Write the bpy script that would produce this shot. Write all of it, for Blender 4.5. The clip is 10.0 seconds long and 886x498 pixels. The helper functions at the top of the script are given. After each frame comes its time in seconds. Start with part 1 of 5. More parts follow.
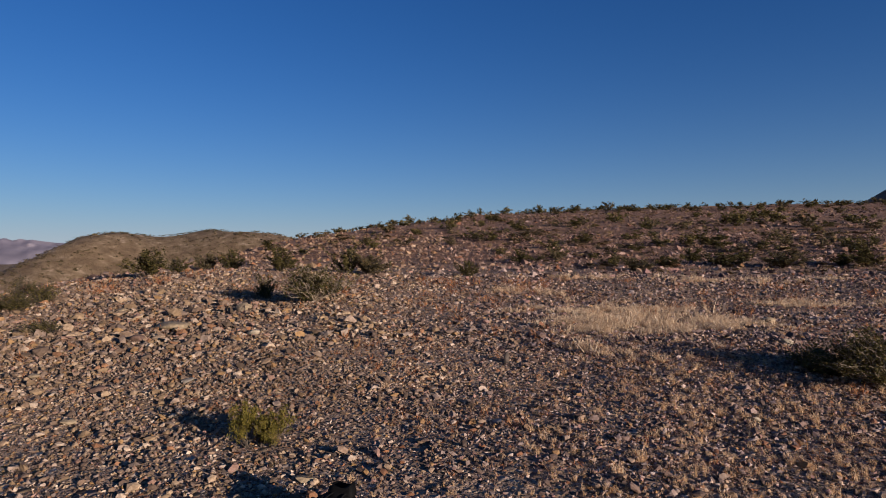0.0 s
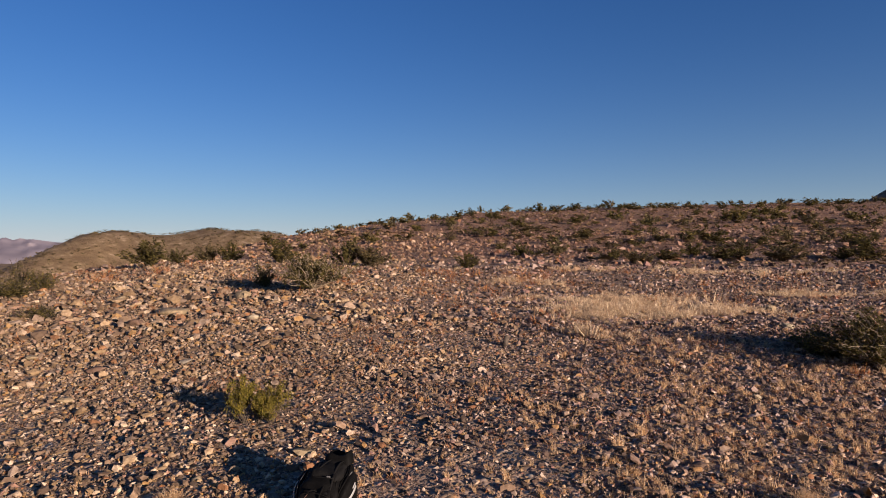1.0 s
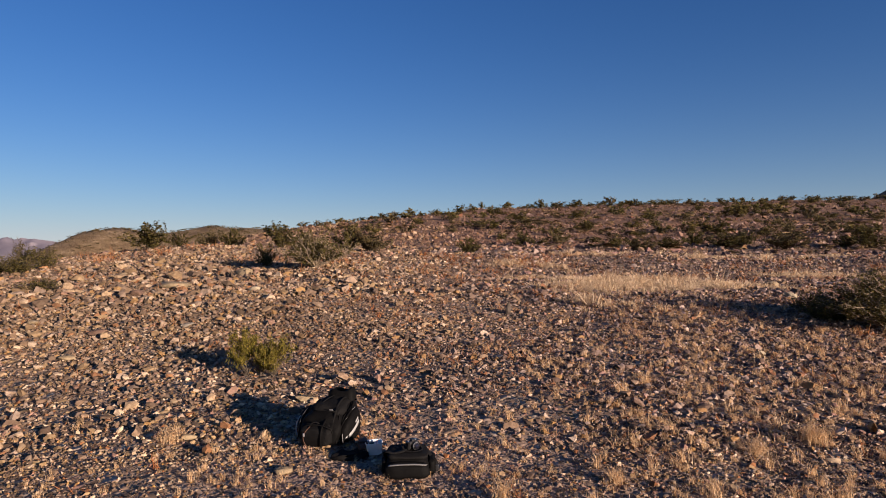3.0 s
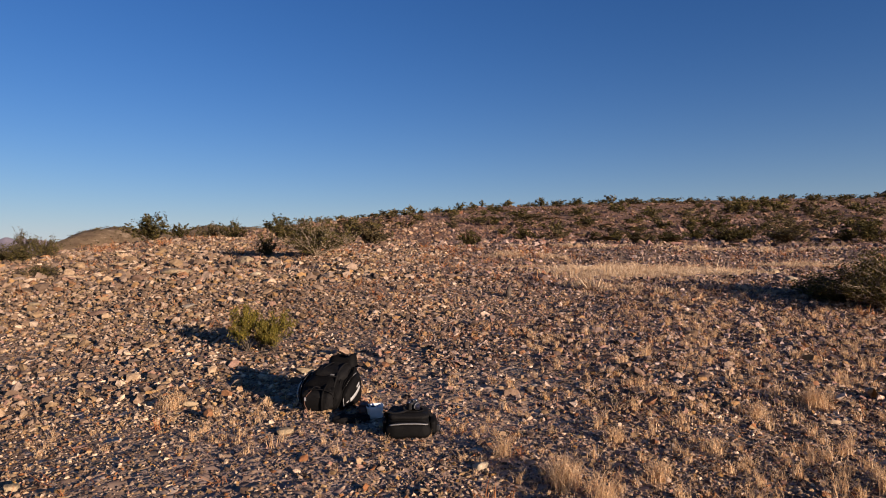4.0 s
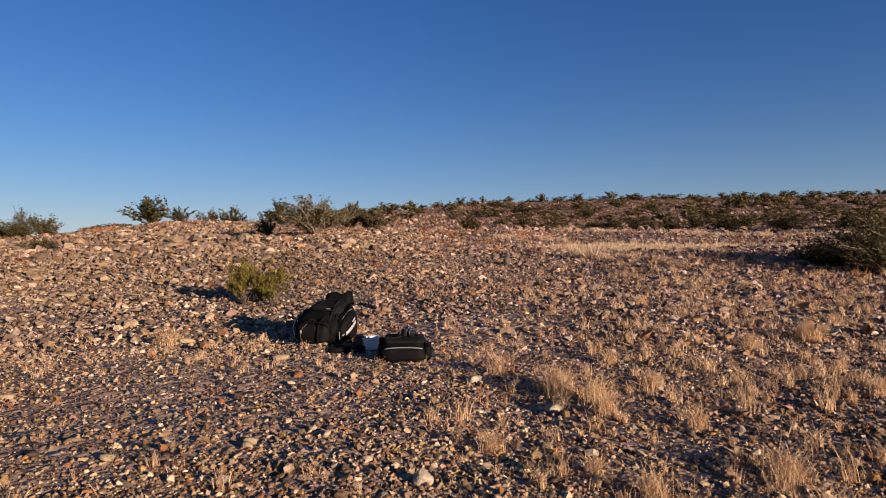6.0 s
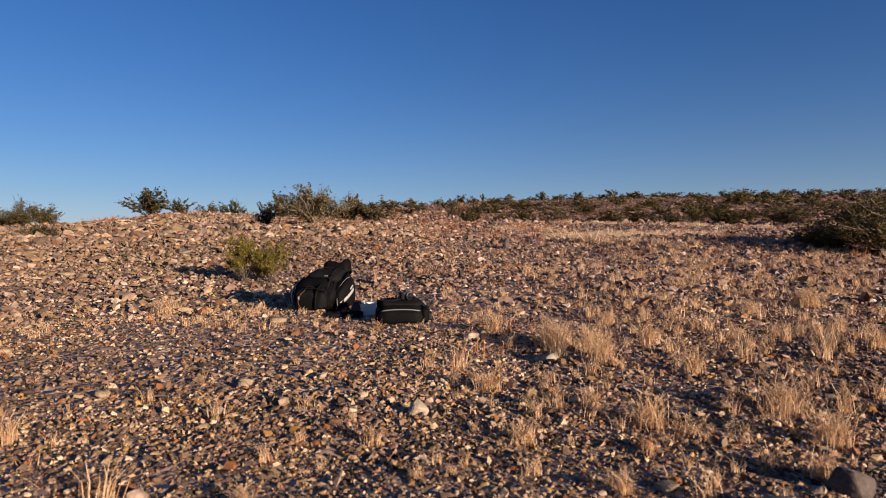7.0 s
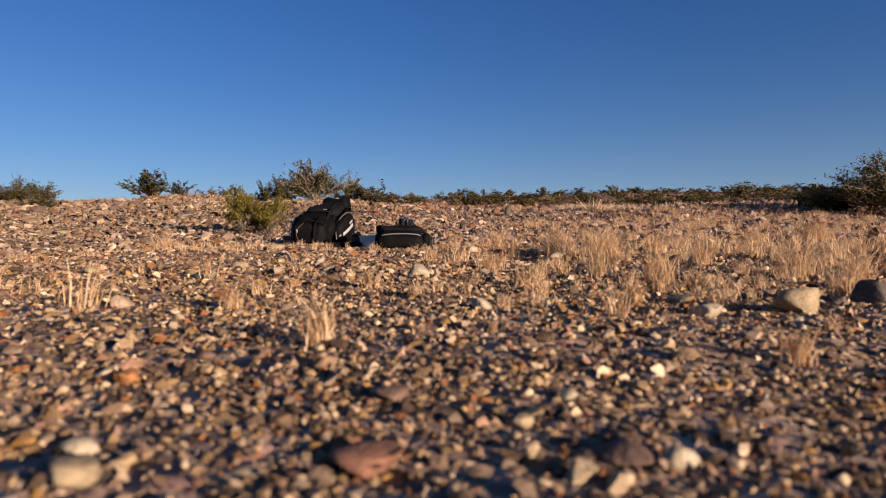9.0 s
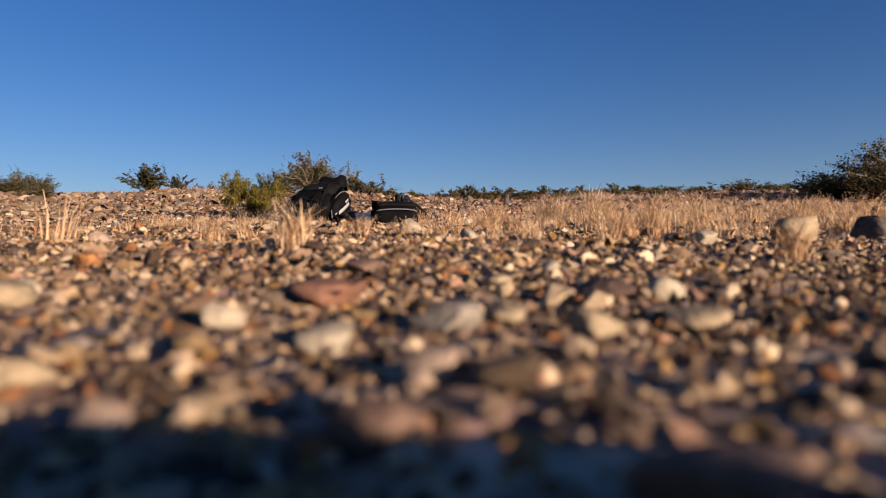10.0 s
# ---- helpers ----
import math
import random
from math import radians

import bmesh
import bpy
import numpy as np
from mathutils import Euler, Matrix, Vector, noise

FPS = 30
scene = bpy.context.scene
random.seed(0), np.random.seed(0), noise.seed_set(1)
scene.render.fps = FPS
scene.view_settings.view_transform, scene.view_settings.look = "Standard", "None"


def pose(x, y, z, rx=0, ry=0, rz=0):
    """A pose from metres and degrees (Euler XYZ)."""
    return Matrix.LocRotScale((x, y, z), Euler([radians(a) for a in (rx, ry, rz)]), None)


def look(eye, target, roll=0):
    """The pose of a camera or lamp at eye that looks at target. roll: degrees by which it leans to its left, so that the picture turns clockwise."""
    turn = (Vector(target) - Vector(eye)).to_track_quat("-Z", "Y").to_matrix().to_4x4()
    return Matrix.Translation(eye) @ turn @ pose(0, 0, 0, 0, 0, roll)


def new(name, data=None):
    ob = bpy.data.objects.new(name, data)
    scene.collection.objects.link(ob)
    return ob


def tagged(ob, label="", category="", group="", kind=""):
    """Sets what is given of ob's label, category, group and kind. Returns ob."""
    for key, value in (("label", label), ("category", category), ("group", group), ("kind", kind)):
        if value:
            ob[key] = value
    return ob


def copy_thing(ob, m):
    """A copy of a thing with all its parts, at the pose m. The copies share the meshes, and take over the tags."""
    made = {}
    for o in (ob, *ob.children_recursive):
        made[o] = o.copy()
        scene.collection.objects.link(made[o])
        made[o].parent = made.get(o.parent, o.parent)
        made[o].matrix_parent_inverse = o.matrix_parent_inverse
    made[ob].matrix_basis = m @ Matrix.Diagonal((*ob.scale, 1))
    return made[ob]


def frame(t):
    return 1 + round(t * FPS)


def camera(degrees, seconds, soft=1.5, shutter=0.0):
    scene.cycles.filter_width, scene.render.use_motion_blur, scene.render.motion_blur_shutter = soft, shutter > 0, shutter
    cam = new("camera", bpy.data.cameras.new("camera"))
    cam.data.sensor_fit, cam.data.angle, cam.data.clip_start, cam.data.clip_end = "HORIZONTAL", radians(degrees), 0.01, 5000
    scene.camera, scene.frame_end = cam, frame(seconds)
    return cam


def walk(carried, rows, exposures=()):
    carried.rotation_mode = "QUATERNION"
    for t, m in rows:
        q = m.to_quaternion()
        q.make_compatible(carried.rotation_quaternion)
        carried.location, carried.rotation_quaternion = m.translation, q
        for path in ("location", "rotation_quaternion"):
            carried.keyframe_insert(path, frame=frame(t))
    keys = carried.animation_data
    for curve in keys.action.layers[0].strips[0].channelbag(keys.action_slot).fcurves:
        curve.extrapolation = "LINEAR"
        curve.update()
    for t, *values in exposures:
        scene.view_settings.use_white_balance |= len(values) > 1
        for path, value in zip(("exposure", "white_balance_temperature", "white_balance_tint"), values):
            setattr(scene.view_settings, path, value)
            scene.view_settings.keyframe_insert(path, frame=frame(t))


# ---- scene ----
import itertools

cam = camera(70.0, 10.0, soft=0.95)
# a small drone's lens: wide open, held on the middle distance, so that the nearest gravel goes soft
cam.data.dof.use_dof = True
cam.data.dof.focus_distance = 6.0
cam.data.dof.aperture_fstop = cam.data.lens / 5.8
# the landing drone: seconds, x, y, z, yaw, pitch, roll
ROWS = [
    (0, 0.0000, 0.0000, 2.4500, 0.000, 0.055, -0.073),
    (0.5, 0.0135, 0.0246, 2.3127, 0.009, 0.050, -0.042),
    (1, 0.0140, 0.0423, 2.1870, 0.029, 0.047, -0.015),
    (1.5, 0.0073, 0.0533, 2.0641, 0.050, 0.043, 0.009),
    (2, 0.0016, 0.0604, 1.9427, 0.076, 0.042, 0.027),
    (2.5, -0.0013, 0.0652, 1.8183, 0.101, 0.043, 0.041),
    (4, -0.0062, 0.0538, 1.4339, 0.167, 0.062, 0.033),
    (4.5, 0.0103, 0.0448, 1.3123, 0.190, 0.061, 0.040),
    (5, 0.0190, 0.0384, 1.1965, 0.209, 0.051, 0.049),
    (5.5, 0.0231, 0.0359, 1.0755, 0.223, 0.030, 0.055),
    (7, 0.0525, 0.0390, 0.7119, 0.278, 0.014, 0.063),
    (7.5, 0.0439, 0.0578, 0.5896, 0.273, -0.010, 0.078),
    (8, 0.0294, 0.0844, 0.4760, 0.277, -0.031, 0.092),
    (8.5, 0.0285, 0.1065, 0.3566, 0.299, -0.059, 0.099),
    (9, 0.0501, 0.1213, 0.2371, 0.329, -0.094, 0.094),
    (9.5, 0.0588, 0.1533, 0.1404, 0.364, -0.133, 0.088),
    (10, 0.0785, 0.1613, 0.0900, 0.390, -0.168, 0.089),
]
walk(cam, [(t, pose(x, y, z, 90 + pitch, 0, yaw) @ pose(0, 0, 0, 0, 0, roll)) for t, x, y, z, yaw, pitch, roll in ROWS],
     exposures=[(0.0, 0.76, 5400, 6), (0.45, 1.14, 6050, 9), (10.0, 1.14, 6050, 9)])

# ---- light: low evening sun from behind on the right, clear desert sky ----
SUN_ELEVATION, SUN_TURN = 10.5, 133.0
world = bpy.data.worlds.new("desert_sky")
scene.world = world
world.use_nodes = True
wn = world.node_tree.nodes
sky = wn.new("ShaderNodeTexSky")
sky.sky_type = "NISHITA"
sky.sun_disc = False
sky.sun_elevation, sky.sun_rotation = radians(SUN_ELEVATION), radians(SUN_TURN)
sky.altitude, sky.air_density, sky.dust_density, sky.ozone_density = 400.0, 1.31, 0.05, 7.1
wn["Background"].inputs["Strength"].default_value = 0.050
tint = wn.new("ShaderNodeMix")
tint.data_type, tint.blend_type = "RGBA", "MULTIPLY"
tint.inputs[0].default_value = 1.0
tint.inputs[7].default_value = (0.93, 0.825, 0.963, 1.0)
world.node_tree.links.new(sky.outputs["Color"], tint.inputs[6])
# thin dust haze that thickens towards the horizon, all round
where_up = wn.new("ShaderNodeSeparateXYZ")
world.node_tree.links.new(wn.new("ShaderNodeTexCoord").outputs["Generated"], where_up.inputs[0])
rise = wn.new("ShaderNodeMath")
rise.operation = "ABSOLUTE"
thin = wn.new("ShaderNodeMath")
thin.operation, thin.inputs[1].default_value = "MULTIPLY", -1 / 0.09
fade = wn.new("ShaderNodeMath")
fade.operation = "EXPONENT"
for a, b in ((where_up.outputs["Z"], rise), (rise.outputs[0], thin), (thin.outputs[0], fade)):
    world.node_tree.links.new(a, b.inputs[0])
haze = wn.new("ShaderNodeMix")
haze.data_type, haze.blend_type = "RGBA", "ADD"
haze.inputs[7].default_value = (2.75, 2.85, 2.95, 1.0)
world.node_tree.links.new(fade.outputs[0], haze.inputs[0])
world.node_tree.links.new(tint.outputs[2], haze.inputs[6])
world.node_tree.links.new(haze.outputs[2], wn["Background"].inputs["Color"])

sun_data = bpy.data.lights.new("sun", "SUN")
sun_data.energy, sun_data.angle, sun_data.color = 4.7, radians(0.5), (1.0, 0.75, 0.565)
sun = new("sun", sun_data)
az, el = radians(SUN_TURN), radians(SUN_ELEVATION)
sun.matrix_world = look((60 * math.sin(az) * math.cos(el), 60 * math.cos(az) * math.cos(el), 60 * math.sin(el)), (0, 0, 0))

# ---- the lie of the land ----
PROFILE_Y = (-60, 0, 2, 4.5, 6.5, 8.5, 10, 13, 16.5, 18.5, 20, 25, 29, 34, 100, 140)
PROFILE_Z = (-3.0, 0.006, 0.132, 0.247, 0.38, 0.47, 0.80, 0.95, 1.03, 1.36, 1.54, 1.74, 1.98, 2.42, 8.3, 11.0)
STEPS = np.arange(-80, 200, 0.25)
BELL = np.exp(-np.linspace(-2, 2, 17) ** 2 * 0.75)
SMOOTHED = np.convolve(np.pad(np.interp(STEPS, PROFILE_Y, PROFILE_Z), 8, mode="edge"), BELL / BELL.sum(), "valid")
# low swells: x, y, spread across, spread along, height
SWELLS = [
    (-7, 18, 3.2, 4, 0.37), (-3, 9.5, 2.2, 2.2, 0.15), (5, 9, 2.5, 2.5, 0.2), (-5, 5, 2.5, 2.5, -0.24),
    (4, 17, 4, 3, -0.08), (10, 20, 5, 4, -0.1), (-2.5, 15, 2, 2.5, 0.3), (2, 6.5, 2, 1.5, 0.06), (-10, 14, 2.5, 3, 0.22),
]


def bend(v, w):
    """0 below zero and v above it, rounded over w."""
    return w * np.logaddexp(0.0, v / w)


def hill(x, y, cx, cy, sx, sy, z):
    return z * np.exp(-(((x - cx) / sx) ** 2) - ((y - cy) / sy) ** 2)


def step(v, a, b):
    u = np.clip((v - a) / (b - a), 0, 1)
    return u * u * (3 - 2 * u)


# the line of the crest behind which the slope falls away
CREST_X = (-60, -13.5, -12, -10.8, -5, 1, 8, 16, 30)
CREST_Y = (18, 22, 34, 46, 66, 79, 96, 106, 112)


def terrain(x, y):
    x, y = np.asarray(x, float), np.asarray(y, float)
    crest = np.interp(x, CREST_X, CREST_Y)
    over = bend(y - crest, 1.6)
    h = np.interp(y - over, STEPS, SMOOTHED)
    for cx, cy, sx, sy, z in SWELLS:
        h = h + hill(x, y, cx, cy, sx, sy, z)
    h = h + 0.024 * bend(x - 12, 3.0) * step(y, 25, 60) - 0.13 * over
    h = h - 0.16 * bend(-x - 11.5, 1.2) - 0.0006 * np.clip(x - 90, 0, None) ** 2
    r = np.hypot(x, y)
    low = -7 - 0.02 * np.clip(r - 60, 0, 1500) - 26 * step(r, 250, 1500)
    low = low + hill(x, y, -72.5, 128, 12.3, 31.5, 10.5) + hill(x, y, -42.3, 144, 28.7, 24.8, 15.3) + hill(x, y, -55.6, 155.5, 7.3, 13.7, 4.2)
    low = low + hill(x, y, 350, 330, 125, 120, 101)
    return low + bend(h - low, 0.5)


def ground_z(x, y):
    return float(surface(x, y))


TABLE = np.random.default_rng(11).uniform(-1, 1, (256, 256))


def lumps(x, y, size):
    """Smooth random lumps of that size, from -1 to 1."""
    x, y = np.asarray(x, float) / size, np.asarray(y, float) / size
    i, j = np.floor(x).astype(int), np.floor(y).astype(int)
    u, v = x - i, y - j
    u, v = u * u * (3 - 2 * u), v * v * (3 - 2 * v)
    a, b = TABLE[i % 256, j % 256], TABLE[(i + 1) % 256, j % 256]
    c, d = TABLE[i % 256, (j + 1) % 256], TABLE[(i + 1) % 256, (j + 1) % 256]
    return (a * (1 - u) + b * u) * (1 - v) + (c * (1 - u) + d * u) * v


def surface(x, y):
    """The land with its small unevenness."""
    r = np.hypot(x, y)
    z = terrain(x, y) + 0.006 * lumps(x, y, 0.11) + 0.012 * lumps(x + 7, y, 0.37) * step(r, 0.2, 1.5) + 0.014 * lumps(x + 3, y + 21, 0.19) * step(r, 2, 6)
    z = z + 0.03 * lumps(x, y + 9, 1.3) * step(r, 2, 7) + (0.10 + 0.08 * step(y, 24, 34)) * lumps(x + 31, y, 4.5) * step(r, 12, 30)
    return z + 0.9 * lumps(x, y + 50, 26.0) * step(r, 60, 140) + 9 * lumps(x + 400, y, 160.0) * step(r, 300, 900)

# ---- materials ----
def material(name, rough=0.9, metal=0.0, specular=0.3):
    m = bpy.data.materials.new(name)
    m.use_nodes = True
    b = m.node_tree.nodes["Principled BSDF"]
    b.inputs["Roughness"].default_value = rough
    b.inputs["Metallic"].default_value = metal
    b.inputs["Specular IOR Level"].default_value = specular
    return m, m.node_tree.nodes, m.node_tree.links, b


def ramp(nodes, stops, constant=False):
    node = nodes.new("ShaderNodeValToRGB")
    node.color_ramp.interpolation = "CONSTANT" if constant else "LINEAR"
    while len(node.color_ramp.elements) < len(stops):
        node.color_ramp.elements.new(0.5)
    for e, (at, c) in zip(node.color_ramp.elements, stops):
        e.position, e.color = at, (*c, 1)
    return node


def noise_tex(nodes, links, scale, detail=4.0, rough=0.55, coord="Object"):
    tc = nodes.new("ShaderNodeTexCoord")
    n = nodes.new("ShaderNodeTexNoise")
    n.inputs["Scale"].default_value, n.inputs["Detail"].default_value, n.inputs["Roughness"].default_value = scale, detail, rough
    links.new(tc.outputs[coord], n.inputs["Vector"])
    return n


def mix(nodes, links, a, b, fac, mode="MIX"):
    n = nodes.new("ShaderNodeMix")
    n.data_type, n.blend_type = "RGBA", mode
    for socket, value in ((n.inputs[0], fac), (n.inputs[6], a), (n.inputs[7], b)):
        if hasattr(value, "is_linked"):
            links.new(value, socket)
        elif isinstance(value, (int, float)):
            socket.default_value = value
        else:
            socket.default_value = (*value, 1)
    return n.outputs[2]


def bump(nodes, links, height, bsdf, strength, distance):
    n = nodes.new("ShaderNodeBump")
    n.inputs["Strength"].default_value, n.inputs["Distance"].default_value = strength, distance
    links.new(height, n.inputs["Height"])
    links.new(n.outputs[0], bsdf.inputs["Normal"])
    return n


# colours that desert gravel is made of: dark varnished, grey, tan, cream, ochre, pinkish
STONE_STOPS = [
    (0.0, (0.030, 0.024, 0.025)), (0.07, (0.066, 0.048, 0.044)), (0.15, (0.105, 0.080, 0.072)), (0.22, (0.155, 0.112, 0.086)), (0.30, (0.205, 0.150, 0.086)),
    (0.38, (0.185, 0.152, 0.138)), (0.45, (0.260, 0.195, 0.150)), (0.53, (0.330, 0.250, 0.150)), (0.59, (0.290, 0.240, 0.205)), (0.64, (0.250, 0.115, 0.050)),
    (0.69, (0.350, 0.220, 0.082)), (0.73, (0.330, 0.215, 0.180)), (0.78, (0.430, 0.345, 0.240)), (0.86, (0.420, 0.355, 0.300)), (0.92, (0.600, 0.515, 0.410)),
]


def stone_material(name, per_object, dust=0.10, quiet=0.0):
    m, n, l, b = material(name, 0.85, 0.0, 0.25)
    if per_object:
        pick = n.new("ShaderNodeObjectInfo").outputs["Random"]
    else:
        pick = n.new("ShaderNodeNewGeometry").outputs["Random Per Island"]
    middle = (0.215, 0.166, 0.117)
    tone = ramp(n, [(at, tuple(v + (w - v) * quiet for v, w in zip(c, middle))) for at, c in STONE_STOPS], constant=True)
    l.new(pick, tone.inputs[0])
    grain = noise_tex(n, l, 140.0, 3.0)
    speck = ramp(n, [(0.3, (0.62, 0.6, 0.58)), (0.7, (1.25, 1.22, 1.18))])
    l.new(grain.outputs["Fac"], speck.inputs[0])
    blot = noise_tex(n, l, 22.0, 4.0)
    stain = ramp(n, [(0.38, (0.72, 0.66, 0.6)), (0.62, (1.12, 1.1, 1.08))])
    l.new(blot.outputs["Fac"], stain.inputs[0])
    c = mix(n, l, tone.outputs[0], speck.outputs[0], 0.8, "MULTIPLY")
    c = mix(n, l, c, stain.outputs[0], 0.9, "MULTIPLY")
    # the mound is dustier than the flat
    tc = n.new("ShaderNodeTexCoord")
    span = n.new("ShaderNodeVectorMath")
    span.operation = "DISTANCE"
    span.inputs[1].default_value = (-6.5, 12.5, 1.0)
    l.new(tc.outputs["Object"], span.inputs[0])
    dusty = n.new("ShaderNodeMapRange")
    for socket, value in (("From Min", 4.0), ("From Max", 9.0), ("To Min", 0.1 if per_object else 0.26), ("To Max", dust)):
        dusty.inputs[socket].default_value = value
    l.new(span.outputs["Value"], dusty.inputs["Value"])
    c = mix(n, l, c, (0.175, 0.126, 0.074), dusty.outputs[0])
    # and so is the far slope
    where = n.new("ShaderNodeSeparateXYZ")
    l.new(tc.outputs["Object"], where.inputs[0])
    slope = n.new("ShaderNodeMapRange")
    for socket, value in (("From Min", 19.0), ("From Max", 30.0), ("To Min", 0.0), ("To Max", 0.0 if per_object else 0.5)):
        slope.inputs[socket].default_value = value
    l.new(where.outputs["Y"], slope.inputs["Value"])
    c = mix(n, l, c, (0.185, 0.104, 0.064), slope.outputs[0])
    # yellowish limestone near the landing spot gives way to mauve rock further on
    lime = n.new("ShaderNodeMapRange")
    for socket, value in (("From Min", 2.0), ("From Max", 6.0), ("To Min", 1.0), ("To Max", 0.0)):
        lime.inputs[socket].default_value = value
    l.new(where.outputs["Y"], lime.inputs["Value"])
    mauve = n.new("ShaderNodeMapRange")
    for socket, value in (("From Min", -1.5), ("From Max", 2.0), ("To Min", 0.0), ("To Max", 1.0)):
        mauve.inputs[socket].default_value = value
    l.new(where.outputs["X"], mauve.inputs["Value"])
    further = mix(n, l, c, mix(n, l, c, (0.95, 0.93, 1.06), 1.0, "MULTIPLY"), mauve.outputs[0])
    c = mix(n, l, further, mix(n, l, c, (1.03, 1.0, 0.86), 1.0, "MULTIPLY"), lime.outputs[0])
    # drifts of darker, varnished stones among paler ones
    drift = noise_tex(n, l, 0.55, 5.0, 0.65)
    shade = ramp(n, [(0.34, (0.66, 0.60, 0.57)), (0.50, (0.95, 0.90, 0.86)), (0.66, (1.16, 1.1, 1.0))])
    l.new(drift.outputs["Fac"], shade.inputs[0])
    c = mix(n, l, c, shade.outputs[0], 1.0, "MULTIPLY")
    l.new(c, b.inputs["Base Color"])
    bump(n, l, blot.outputs["Fac"], b, 0.6, 0.006)
    return m


STONE = stone_material("desert_stone", False)
STONE_ONE = stone_material("desert_stone_single", True, quiet=0.2)
COBBLE = stone_material("desert_cobble", False, 0.08, quiet=0.24)


def grains(n, l, coord, scale):
    """Bedded grains of one size: their tone, their relief in metres, and a random number for each."""
    v = n.new("ShaderNodeTexVoronoi")
    v.inputs["Scale"].default_value = scale
    l.new(coord, v.inputs["Vector"])
    split = n.new("ShaderNodeSeparateColor")
    l.new(v.outputs["Color"], split.inputs[0])
    tone = ramp(n, STONE_STOPS, constant=True)
    l.new(split.outputs[0], tone.inputs[0])
    # each grain is a low dome, tipped its own way
    off = n.new("ShaderNodeVectorMath")
    off.operation = "SUBTRACT"
    l.new(coord, off.inputs[0])
    l.new(v.outputs["Position"], off.inputs[1])
    tip = n.new("ShaderNodeVectorMath")
    tip.operation = "SUBTRACT"
    tip.inputs[1].default_value = (0.5, 0.5, 0.5)
    l.new(v.outputs["Color"], tip.inputs[0])
    lean = n.new("ShaderNodeVectorMath")
    lean.operation = "DOT_PRODUCT"
    l.new(off.outputs[0], lean.inputs[0])
    l.new(tip.outputs[0], lean.inputs[1])
    square = n.new("ShaderNodeMath")
    square.operation = "MULTIPLY"
    l.new(v.outputs["Distance"], square.inputs[0])
    l.new(v.outputs["Distance"], square.inputs[1])
    dome = n.new("ShaderNodeMath")
    dome.operation = "MULTIPLY"
    dome.inputs[1].default_value = -0.75 / scale
    l.new(square.outputs[0], dome.inputs[0])
    height = n.new("ShaderNodeMath")
    height.operation = "MULTIPLY_ADD"
    height.inputs[1].default_value = 1.5
    l.new(lean.outputs["Value"], height.inputs[0])
    l.new(dome.outputs[0], height.inputs[2])
    return tone.outputs[0], height.outputs[0], split.outputs[2]


